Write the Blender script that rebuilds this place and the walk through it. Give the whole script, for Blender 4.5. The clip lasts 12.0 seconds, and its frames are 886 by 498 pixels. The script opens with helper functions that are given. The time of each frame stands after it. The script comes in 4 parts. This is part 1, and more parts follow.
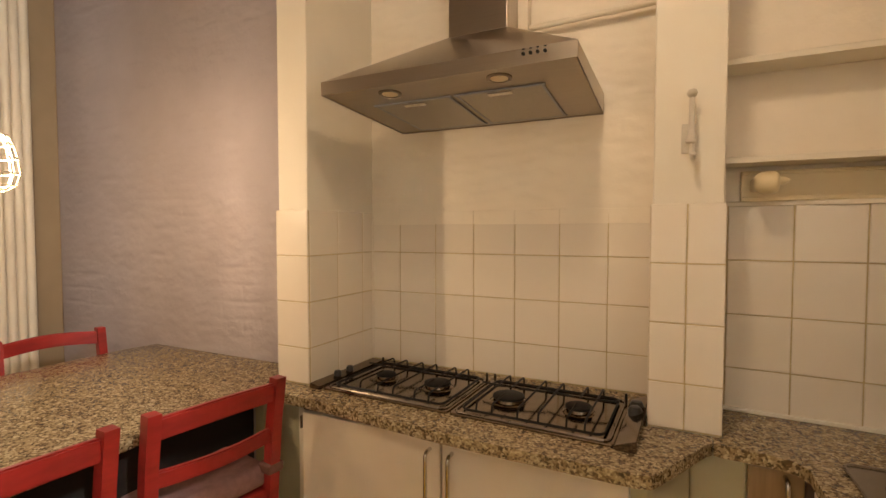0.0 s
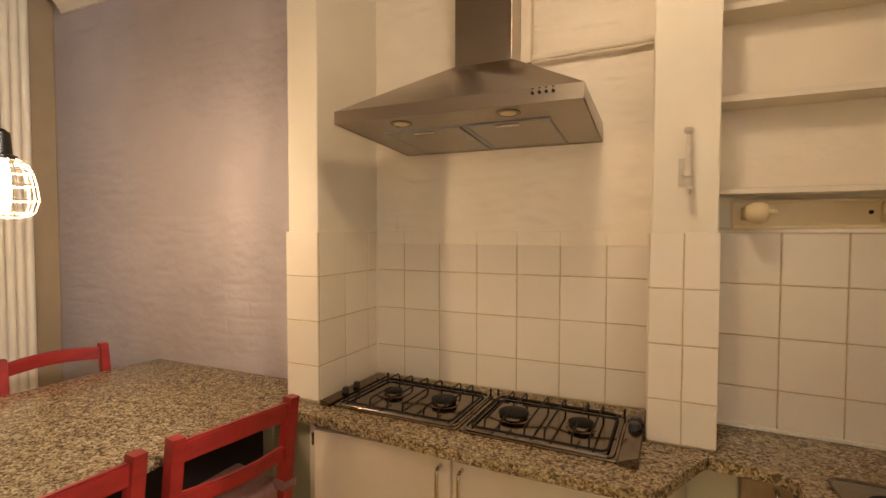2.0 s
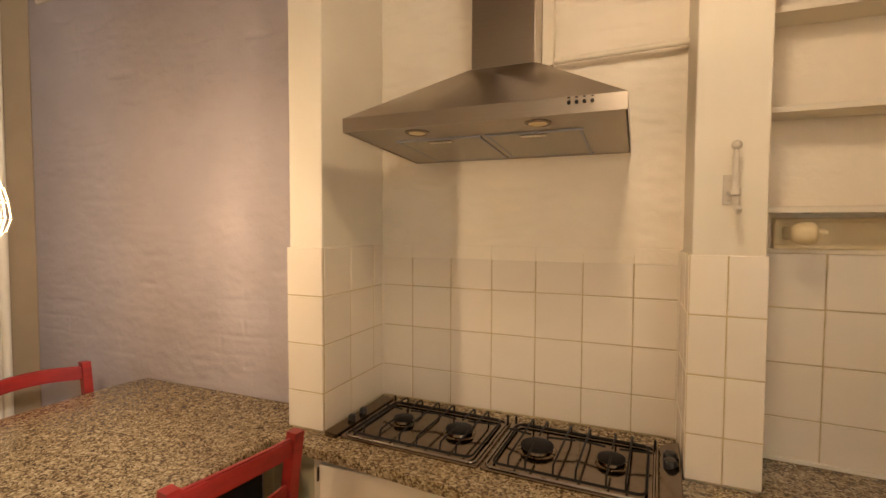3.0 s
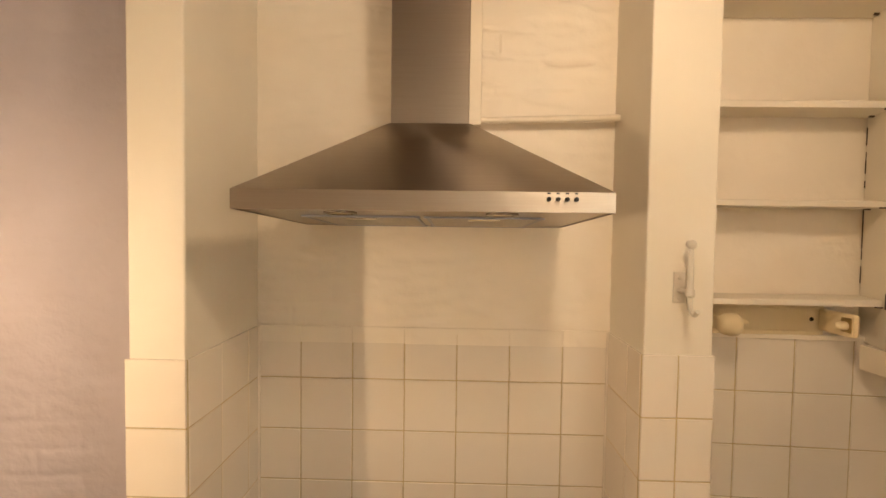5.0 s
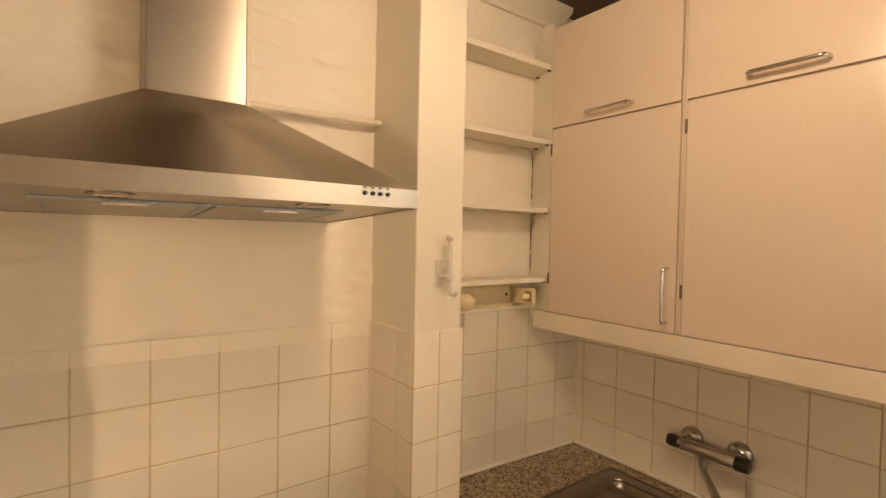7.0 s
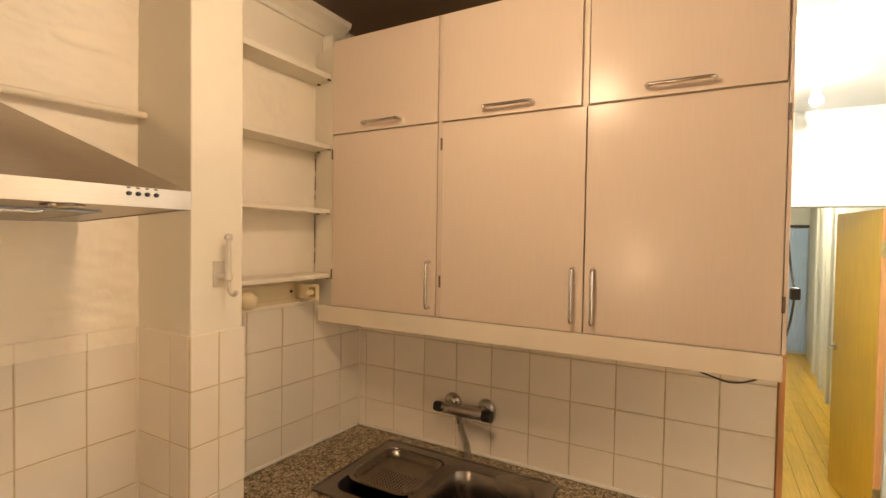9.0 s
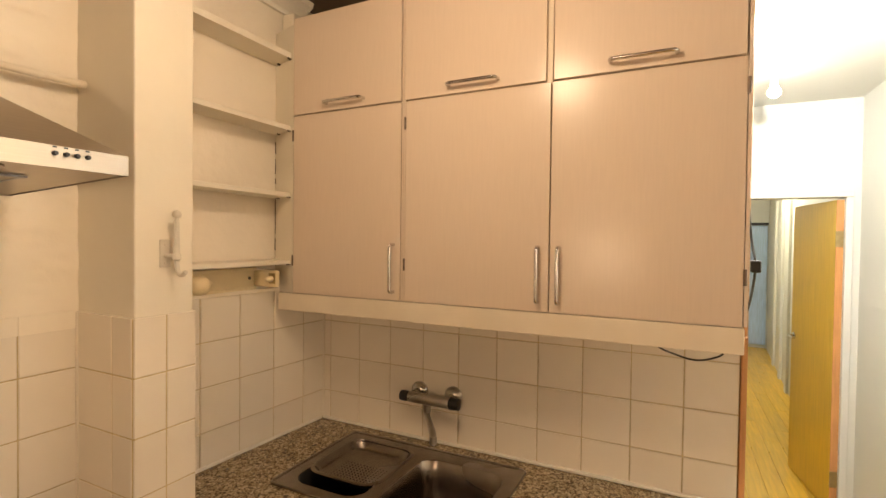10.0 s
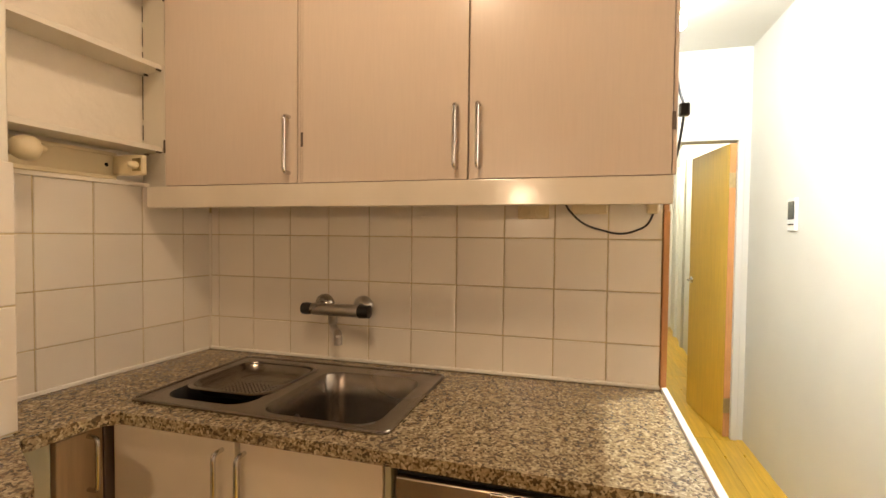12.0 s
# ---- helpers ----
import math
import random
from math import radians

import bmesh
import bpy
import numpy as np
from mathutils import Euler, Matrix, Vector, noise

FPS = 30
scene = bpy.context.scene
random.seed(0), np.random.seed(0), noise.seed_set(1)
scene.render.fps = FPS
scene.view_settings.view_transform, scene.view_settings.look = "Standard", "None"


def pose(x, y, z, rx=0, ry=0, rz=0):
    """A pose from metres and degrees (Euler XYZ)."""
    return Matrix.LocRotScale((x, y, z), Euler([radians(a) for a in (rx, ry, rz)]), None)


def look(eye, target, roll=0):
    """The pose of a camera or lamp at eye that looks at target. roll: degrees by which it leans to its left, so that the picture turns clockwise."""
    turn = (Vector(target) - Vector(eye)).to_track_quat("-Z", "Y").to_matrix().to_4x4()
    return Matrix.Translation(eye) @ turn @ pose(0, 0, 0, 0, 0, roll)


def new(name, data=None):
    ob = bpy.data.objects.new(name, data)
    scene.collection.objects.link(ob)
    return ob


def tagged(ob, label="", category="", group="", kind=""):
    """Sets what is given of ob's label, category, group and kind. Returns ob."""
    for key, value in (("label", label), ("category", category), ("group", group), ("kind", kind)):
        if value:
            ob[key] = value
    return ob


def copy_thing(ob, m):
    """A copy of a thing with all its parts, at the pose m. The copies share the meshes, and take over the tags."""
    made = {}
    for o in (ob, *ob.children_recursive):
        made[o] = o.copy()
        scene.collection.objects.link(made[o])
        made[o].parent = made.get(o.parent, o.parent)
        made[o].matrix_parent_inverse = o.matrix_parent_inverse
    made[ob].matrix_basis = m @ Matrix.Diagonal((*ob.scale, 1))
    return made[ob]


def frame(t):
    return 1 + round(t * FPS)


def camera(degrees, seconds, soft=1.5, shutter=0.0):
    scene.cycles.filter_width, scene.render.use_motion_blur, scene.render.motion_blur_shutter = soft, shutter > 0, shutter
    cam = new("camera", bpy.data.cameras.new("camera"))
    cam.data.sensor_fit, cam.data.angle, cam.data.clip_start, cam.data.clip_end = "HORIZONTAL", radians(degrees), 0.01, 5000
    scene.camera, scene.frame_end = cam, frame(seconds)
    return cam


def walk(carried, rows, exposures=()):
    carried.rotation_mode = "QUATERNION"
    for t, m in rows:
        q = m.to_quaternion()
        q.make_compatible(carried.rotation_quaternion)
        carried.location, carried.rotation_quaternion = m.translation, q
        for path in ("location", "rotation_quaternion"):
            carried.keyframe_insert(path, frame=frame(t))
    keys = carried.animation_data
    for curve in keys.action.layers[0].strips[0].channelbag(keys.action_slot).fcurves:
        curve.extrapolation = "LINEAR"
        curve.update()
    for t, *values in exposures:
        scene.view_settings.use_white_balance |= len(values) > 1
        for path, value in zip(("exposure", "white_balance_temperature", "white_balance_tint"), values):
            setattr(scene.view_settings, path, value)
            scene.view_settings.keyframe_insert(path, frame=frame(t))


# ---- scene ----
cam = camera(85.9, 12.0, soft=1.5)
PATH = [
    (0, (1.088, -1.579, 1.43), (0.228, 0.225, 1.354), 0.0),
    (0.5, (1.062, -1.604, 1.433), (0.239, 0.218, 1.365), 0.1),
    (1, (1.06, -1.608, 1.44), (0.228, 0.209, 1.368), 0.0),
    (1.5, (1.068, -1.624, 1.466), (0.232, 0.191, 1.391), -0.0),
    (2, (1.049, -1.66, 1.498), (0.245, 0.169, 1.428), 0.1),
    (2.5, (1.001, -1.619, 1.519), (0.199, 0.211, 1.437), 0.1),
    (4.5, (0.656, -1.466, 1.757), (0.395, 0.515, 1.671), 0.7),
    (5, (0.599, -1.367, 1.784), (0.547, 0.631, 1.706), 0.8),
    (5.5, (0.495, -1.304, 1.778), (0.598, 0.692, 1.708), 1.1),
    (6, (0.437, -1.328, 1.776), (0.976, 0.597, 1.711), 1.3),
    (6.5, (0.404, -1.314, 1.765), (1.32, 0.463, 1.707), 1.3),
    (7, (0.344, -1.315, 1.762), (1.531, 0.294, 1.711), 1.2),
    (7.5, (0.27, -1.372, 1.763), (1.666, 0.058, 1.707), 1.1),
    (9.5, (0.284, -1.439, 1.772), (2.068, -0.535, 1.73), 0.8),
    (10, (0.325, -1.443, 1.702), (2.121, -0.565, 1.665), 0.7),
    (10.5, (0.356, -1.432, 1.637), (2.164, -0.578, 1.595), 0.7),
    (11, (0.38, -1.429, 1.58), (2.216, -0.637, 1.539), 0.7),
    (11.5, (0.403, -1.421, 1.501), (2.29, -0.758, 1.463), 0.8),
    (12, (0.495, -1.397, 1.356), (2.415, -0.842, 1.296), 0.6),
]
EXPOSURE = [(0.0, 0.04, 6350, 10), (2.7, 0.13, 6350, 10), (5.0, 0.27, 6300, 10), (7.5, 0.30, 6450, 10), (9.5, 0.30, 6450, 10), (12.0, 0.44, 6150, 10)]
walk(cam, [(t, look(eye, target, roll)) for t, eye, target, roll in PATH], EXPOSURE)

# ---- light ----
world = bpy.data.worlds.new("world")
scene.world = world
world.use_nodes = True
world.node_tree.nodes["Background"].inputs[0].default_value = (0.55, 0.65, 0.8, 1)
world.node_tree.nodes["Background"].inputs[1].default_value = 0.03

SOFT, COOL = (1.0, 0.715, 0.45), (1.0, 0.96, 0.89)
PENDANT = (-0.505, -0.985, 1.60)
CEILING_LAMP = (0.92, -1.0, 2.40)
HALL_LAMP = (2.18, -1.845, 2.44)
HALL_BULB = (3.33, -1.89, 2.50)
# Place of an added, unseen source that brightens the corridor.
CORRIDOR_FILL = (7.0, -2.0, 2.45)


# ---- materials ----
def material(name, colour, rough=0.5, metal=0.0, spread=0.0, scale=8.0, bump=0.0, bump_scale=60.0, coat=0.0, stretch=(1, 1, 1),
             second=None, stain=0.0, aniso=0.0, by_object=0.0, bump_detail=4.0):
    m = bpy.data.materials.new(name)
    m.use_nodes = True
    nt = m.node_tree
    n, link = nt.nodes, nt.links.new
    bsdf = n["Principled BSDF"]
    bsdf.inputs["Roughness"].default_value = rough
    bsdf.inputs["Metallic"].default_value = metal
    bsdf.inputs["Coat Weight"].default_value = coat
    geo = n.new("ShaderNodeTexCoord")
    mapping = n.new("ShaderNodeMapping")
    mapping.inputs["Scale"].default_value = stretch
    link(geo.outputs["Object"], mapping.inputs["Vector"])
    fine = n.new("ShaderNodeTexNoise")
    fine.inputs["Scale"].default_value, fine.inputs["Detail"].default_value = scale, 6.0
    link(mapping.outputs[0], fine.inputs["Vector"])
    broad = n.new("ShaderNodeTexNoise")
    broad.inputs["Scale"].default_value, broad.inputs["Detail"].default_value = 1.7, 3.0
    link(geo.outputs["Object"], broad.inputs["Vector"])
    mix = n.new("ShaderNodeMix")
    mix.data_type = "RGBA"
    dark = second or tuple(c * (1 - spread) for c in colour)
    mix.inputs["A"].default_value, mix.inputs["B"].default_value = (*dark, 1), (*colour, 1)
    ramp = n.new("ShaderNodeMapRange")
    ramp.inputs["From Min"].default_value, ramp.inputs["From Max"].default_value = 0.35, 0.65
    link(fine.outputs["Fac"], ramp.inputs["Value"])
    link(ramp.outputs[0], mix.inputs["Factor"])
    hsv = n.new("ShaderNodeHueSaturation")
    link(mix.outputs["Result"], hsv.inputs["Color"])
    value = n.new("ShaderNodeMapRange")
    value.inputs["From Min"].default_value, value.inputs["From Max"].default_value = 0.3, 0.7
    value.inputs["To Min"].default_value, value.inputs["To Max"].default_value = 1 - stain, 1 + stain * 0.5
    link(broad.outputs["Fac"], value.inputs["Value"])
    if by_object:
        info = n.new("ShaderNodeObjectInfo")
        own = n.new("ShaderNodeMapRange")
        own.inputs["To Min"].default_value, own.inputs["To Max"].default_value = 1 - by_object, 1.0
        link(info.outputs["Random"], own.inputs["Value"])
        both = n.new("ShaderNodeMath")
        both.operation = "MULTIPLY"
        link(value.outputs[0], both.inputs[0])
        link(own.outputs[0], both.inputs[1])
        link(both.outputs[0], hsv.inputs["Value"])
    else:
        link(value.outputs[0], hsv.inputs["Value"])
    link(hsv.outputs["Color"], bsdf.inputs["Base Color"])
    rr = n.new("ShaderNodeMapRange")
    rr.inputs["To Min"].default_value, rr.inputs["To Max"].default_value = max(rough - 0.06, 0.03), min(rough + 0.08, 1)
    link(broad.outputs["Fac"], rr.inputs["Value"])
    link(rr.outputs[0], bsdf.inputs["Roughness"])
    if aniso:
        bsdf.inputs["Anisotropic"].default_value = aniso
        bsdf.inputs["Anisotropic Rotation"].default_value = 0.25
        tangent = n.new("ShaderNodeTangent")
        tangent.direction_type, tangent.axis = "RADIAL", "Z"
        link(tangent.outputs[0], bsdf.inputs["Tangent"])
    if bump:
        b = n.new("ShaderNodeBump")
        b.inputs["Strength"].default_value, b.inputs["Distance"].default_value = 1.0, bump
        t = n.new("ShaderNodeTexNoise")
        t.inputs["Scale"].default_value, t.inputs["Detail"].default_value = bump_scale, bump_detail
        link(mapping.outputs[0], t.inputs["Vector"])
        link(t.outputs["Fac"], b.inputs["Height"])
        link(b.outputs[0], bsdf.inputs["Normal"])
    return m


def granite_material():
    m = bpy.data.materials.new("granite")
    m.use_nodes = True
    n, link = m.node_tree.nodes, m.node_tree.links.new
    bsdf = n["Principled BSDF"]
    bsdf.inputs["Roughness"].default_value = 0.2
    co = n.new("ShaderNodeTexCoord")
    warp = n.new("ShaderNodeTexNoise")
    warp.inputs["Scale"].default_value = 60
    link(co.outputs["Object"], warp.inputs["Vector"])
    add = n.new("ShaderNodeVectorMath")
    add.operation = "MULTIPLY_ADD"
    add.inputs[1].default_value = (0.011, 0.011, 0.011)
    link(warp.outputs["Color"], add.inputs[0])
    link(co.outputs["Object"], add.inputs[2])
    cells = n.new("ShaderNodeTexVoronoi")
    cells.inputs["Scale"].default_value = 190
    link(add.outputs[0], cells.inputs["Vector"])
    grey = n.new("ShaderNodeSeparateColor")
    link(cells.outputs["Color"], grey.inputs[0])
    clump = n.new("ShaderNodeTexNoise")
    clump.inputs["Scale"].default_value, clump.inputs["Detail"].default_value = 55, 3
    link(co.outputs["Object"], clump.inputs["Vector"])
    mixv = n.new("ShaderNodeMath")
    mixv.operation = "MULTIPLY_ADD"
    mixv.inputs[1].default_value = 0.55
    link(grey.outputs[0], mixv.inputs[0])
    half = n.new("ShaderNodeMath")
    half.operation = "MULTIPLY"
    half.inputs[1].default_value = 0.62
    link(clump.outputs["Fac"], half.inputs[0])
    link(half.outputs[0], mixv.inputs[2])
    ramp = n.new("ShaderNodeValToRGB")
    ramp.color_ramp.interpolation = "LINEAR"
    e = ramp.color_ramp.elements
    e[0].position, e[0].color = 0.22, (0.042, 0.031, 0.020, 1)
    e[1].position, e[1].color = 0.84, (0.50, 0.41, 0.255, 1)
    for p, c in ((0.35, (0.085, 0.060, 0.034)), (0.45, (0.13, 0.085, 0.042)), (0.54, (0.26, 0.19, 0.10)), (0.63, (0.35, 0.27, 0.15)), (0.71, (0.27, 0.205, 0.11))):
        s = e.new(p)
        s.color = (*c, 1)
    link(mixv.outputs[0], ramp.inputs[0])
    link(ramp.outputs[0], bsdf.inputs["Base Color"])
    return m


def glow_material(name, colour, strength):
    m = bpy.data.materials.new(name)
    m.use_nodes = True
    bsdf = m.node_tree.nodes["Principled BSDF"]
    bsdf.inputs["Base Color"].default_value = (*colour, 1)
    bsdf.inputs["Emission Color"].default_value = (*colour, 1)
    bsdf.inputs["Emission Strength"].default_value = strength
    return m


CREAM = material("cream_painted_plaster", (0.84, 0.77, 0.65), 0.5, spread=0.05, scale=5, bump=0.0030, bump_scale=26, stain=0.05, bump_detail=6)
# Even dull tan over the whole west wall, darker than the other walls.
TAN_WALL = material("dull_tan_wall", (0.36, 0.27, 0.165), 0.6, spread=0.08, scale=6, bump=0.001, bump_scale=30, stain=0.08)
PILLAR = material("cream_pillar_paint", (0.76, 0.71, 0.60), 0.58, spread=0.03, scale=6, bump=0.0006, bump_scale=40, stain=0.04)
PURPLE = material("lilac_painted_brick", (0.50, 0.455, 0.485), 0.62, spread=0.06, scale=7, bump=0.0032, bump_scale=42, stain=0.07, bump_detail=7)
HALL_WHITE = material("white_hall_paint", (0.62, 0.61, 0.56), 0.5, spread=0.02, scale=5, bump=0.0006, bump_scale=50, stain=0.02)
BROWN_CEILING = material("brown_ceiling_paint", (0.13, 0.085, 0.055), 0.6, spread=0.15, scale=5, bump=0.001, bump_scale=40, stain=0.1)
TILE = material("glazed_cream_tile", (0.83, 0.76, 0.65), 0.20, spread=0.025, scale=3, bump=0.0004, bump_scale=9, stain=0.03, by_object=0.06, coat=0.2)
GROUT = material("tile_grout", (0.62, 0.50, 0.28), 0.85, spread=0.2, scale=25, bump=0.001, bump_scale=200, stain=0.15)
WHITE_SEAL = material("white_sealant", (0.82, 0.78, 0.70), 0.5, spread=0.05, scale=20, bump=0.0005)
GRANITE = granite_material()
STEEL = material("brushed_steel", (0.43, 0.375, 0.31), 0.33, 1.0, spread=0.05, scale=14, bump=0.00004, bump_scale=60, stretch=(0.4, 8, 26), stain=0.04, aniso=0.75)
HOB_STEEL = material("dark_hob_steel", (0.23, 0.175, 0.125), 0.11, 1.0, spread=0.15, scale=30, stain=0.1)
SINK_STEEL = material("worn_sink_steel", (0.30, 0.26, 0.22), 0.25, 1.0, spread=0.12, scale=30, bump=0.0002, bump_scale=120, stain=0.08)
CHROME = material("chrome", (0.66, 0.64, 0.62), 0.16, 1.0, spread=0.03, scale=10)
SATIN = material("satin_chrome", (0.50, 0.47, 0.43), 0.27, 1.0, spread=0.06, scale=30, stain=0.05)
FILTER = material("metal_mesh_filter", (0.52, 0.48, 0.42), 0.5, 1.0, spread=0.3, scale=400, bump=0.0006, bump_scale=500)
FILTER_FRAME = material("blue_grey_filter_frame", (0.33, 0.35, 0.41), 0.4, 0.6, spread=0.1, scale=40)
VENEER = material("limed_wood_veneer", (0.67, 0.56, 0.455), 0.25, spread=0.03, scale=16, stretch=(12, 12, 0.7), stain=0.015)
VENEER.node_tree.nodes["Principled BSDF"].inputs["Specular IOR Level"].default_value = 0.32
DOOR_PAINT = material("cream_cabinet_paint", (0.76, 0.66, 0.52), 0.42, spread=0.05, scale=7, bump=0.0003, bump_scale=50, stain=0.05)
PELMET_PAINT = material("cream_gloss_paint", (0.76, 0.68, 0.55), 0.15, spread=0.05, scale=7, bump=0.0004, bump_scale=30, stain=0.06)
CARCASS = material("cream_carcass_paint", (0.76, 0.68, 0.55), 0.45, spread=0.05, scale=7, bump=0.0004, bump_scale=60, stain=0.06)
GREENISH = material("olive_cream_panel_paint", (0.48, 0.44, 0.29), 0.5, spread=0.08, scale=6, bump=0.0004, stain=0.08)
CREAM_PLASTIC = material("aged_cream_plastic", (0.78, 0.66, 0.42), 0.35, spread=0.05, scale=10, stain=0.06)
HOOK_PAINT = material("cream_gloss_paint", (0.60, 0.56, 0.48), 0.35, spread=0.08, scale=30, bump=0.0003, bump_scale=120)
TAN_WOOD = material("tan_wood_veneer", (0.36, 0.235, 0.12), 0.4, spread=0.15, scale=12, bump=0.0001, stretch=(10, 10, 0.6), stain=0.08)
BLACK_IRON = material("black_enamel", (0.009, 0.008, 0.007), 0.55, spread=0.3, scale=60, bump=0.0003, bump_scale=200)
BLACK_IRON.node_tree.nodes["Principled BSDF"].inputs["Specular IOR Level"].default_value = 0.2
BLACK_PLASTIC = material("black_plastic", (0.015, 0.014, 0.013), 0.3, spread=0.2, scale=30)
# Near-black for plinths and dishwasher body, and for shade painted below worktop, table, strainer.
DARK = material("near_black_part_and_shade", (0.010, 0.008, 0.006), 0.8, spread=0.2)
CRACK = material("dusty_crack", (0.11, 0.075, 0.05), 0.9, spread=0.4, scale=60)
RED = material("red_painted_wood", (0.37, 0.024, 0.020), 0.42, spread=0.30, scale=10, bump=0.0006, bump_scale=45, stretch=(1, 1, 3), stain=0.12)
CUSHION = material("dusty_pink_cushion", (0.33, 0.18, 0.17), 0.9, spread=0.15, scale=60, bump=0.001, bump_scale=300, stain=0.08)
STRAP = material("brown_tie_strap", (0.18, 0.09, 0.075), 0.85, spread=0.2, scale=60, bump=0.0008, bump_scale=300)
WIRE = material("pale_wire", (0.70, 0.62, 0.50), 0.35, 0.3, spread=0.1, scale=60)
PIPE = material("cream_pipe_paint", (0.78, 0.71, 0.58), 0.4, spread=0.06, scale=12, bump=0.0005, bump_scale=60, stain=0.05)
FLOOR_WOOD = material("yellow_pine_floor", (0.76, 0.47, 0.045), 0.28, spread=0.22, scale=7, bump=0.0003, bump_scale=30, stretch=(0.5, 7, 7), stain=0.08, by_object=0.22)
FLOOR_GAP = material("floor_joint", (0.16, 0.10, 0.04), 0.8, spread=0.2)
LEAF_WOOD = material("yellow_birch_door", (0.68, 0.42, 0.04), 0.32, spread=0.12, scale=8, bump=0.0002, bump_scale=40, stretch=(7, 7, 0.5), stain=0.08)
EDGE_WOOD = material("orange_wood_edge", (0.58, 0.28, 0.10), 0.5, spread=0.2, scale=9, bump=0.0004, stretch=(8, 8, 0.6))
GLASS_BLUE = material("blue_curtain", (0.45, 0.60, 0.85), 0.6, spread=0.2, scale=12, stretch=(8, 8, 0.5))
GREY_PLASTIC = material("pale_grey_plastic", (0.66, 0.66, 0.64), 0.4, spread=0.03)
DISPLAY = material("dark_display", (0.05, 0.06, 0.06), 0.2, spread=0.1)
BRASS = material("dull_brass", (0.48, 0.38, 0.2), 0.4, 1.0, spread=0.15, scale=40)
HINGE = material("dull_dark_hinge_metal", (0.16, 0.12, 0.09), 0.5, 0.7, spread=0.2, scale=60)
BULB = glow_material("warm_bulb", (1.0, 0.68, 0.40), 395)
BARE_BULB = glow_material("soft_white_bulb", SOFT, 92)
SHADE = bpy.data.materials.new("white_fabric_shade")
SHADE.use_nodes = True
shade_cloth = SHADE.node_tree.nodes.new("ShaderNodeBsdfTranslucent")
shade_cloth.inputs[0].default_value = (0.30, 0.28, 0.26, 1)
shade_mix = SHADE.node_tree.nodes.new("ShaderNodeMixShader")
SHADE.node_tree.nodes["Principled BSDF"].inputs["Base Color"].default_value = (0.85, 0.84, 0.8, 1)
SHADE.node_tree.links.new(SHADE.node_tree.nodes["Principled BSDF"].outputs[0], shade_mix.inputs[1])
SHADE.node_tree.links.new(shade_cloth.outputs[0], shade_mix.inputs[2])
SHADE.node_tree.links.new(shade_mix.outputs[0], SHADE.node_tree.nodes["Material Output"].inputs[0])
HALL_GLOW = glow_material("white_bulb", COOL, 7000)
SMALL_GLOW = glow_material("small_white_bulb", COOL, 75)
CORRIDOR_FILL_GLOW = glow_material("corridor_fill_glow", (1.0, 0.91, 0.66), 1700)

# ---- building helpers ----
base = {}


def thing(name, place, label, category, group="", kind=""):
    ob = new(name)
    ob.location = place
    ob.empty_display_size = 0.05
    base[ob] = Vector(place)
    return tagged(ob, label, category, group, kind)


def part(name, bm, mat, parent=None, label="", smooth=False):
    """Links a bmesh drawn in world coordinates as one mesh under a thing or part."""
    if parent is not None and parent in base:
        bmesh.ops.translate(bm, verts=bm.verts, vec=-base[parent])
    me = bpy.data.meshes.new(name)
    bmesh.ops.recalc_face_normals(bm, faces=bm.faces)
    if smooth:
        for f in bm.faces:
            f.smooth = True
        for e in bm.edges:
            e.smooth = e.calc_face_angle(0) < 0.7
    bm.to_mesh(me)
    bm.free()
    me.materials.append(mat)
    ob = new(name, me)
    if parent is not None:
        ob.parent = parent
        if parent in base:
            base[ob] = base[parent]
    if label:
        ob["label"] = label
    return ob


def structure(name, bm, mat, label, smooth=False):
    return tagged(part(name, bm, mat, None, "", smooth), label, name.split("_")[0], "", "structure")


def box(x0, x1, y0, y1, z0, z1, bevel=0.0, seg=2, bm=None):
    own = bmesh.new()
    bmesh.ops.create_cube(own, size=1)
    for v in own.verts:
        v.co = Vector(((x0 + x1) / 2 + v.co.x * (x1 - x0), (y0 + y1) / 2 + v.co.y * (y1 - y0), (z0 + z1) / 2 + v.co.z * (z1 - z0)))
    if bevel:
        bmesh.ops.bevel(own, geom=own.edges[:], offset=bevel, segments=seg, affect="EDGES", profile=0.5)
    return join(bm, own)


def join(bm, own):
    if bm is None:
        return own
    me = bpy.data.meshes.new("tmp")
    own.to_mesh(me)
    own.free()
    bm.from_mesh(me)
    bpy.data.meshes.remove(me)
    return bm


def prism(corners, z0, z1, bevel=0.0, seg=3, bm=None, top_only=True):
    """An upright slab over a plan outline."""
    own = bmesh.new()
    low = [own.verts.new((x, y, z0)) for x, y in corners]
    high = [own.verts.new((x, y, z1)) for x, y in corners]
    own.faces.new(low[::-1])
    own.faces.new(high)
    n = len(corners)
    for i in range(n):
        own.faces.new((low[i], low[(i + 1) % n], high[(i + 1) % n], high[i]))
    if bevel:
        edges = [e for e in own.edges if all(abs(v.co.z - z1) < 1e-6 for v in e.verts) or (not top_only and all(abs(v.co.z - z0) < 1e-6 for v in e.verts))]
        bmesh.ops.bevel(own, geom=edges, offset=bevel, segments=seg, affect="EDGES", profile=0.5)
    return join(bm, own)


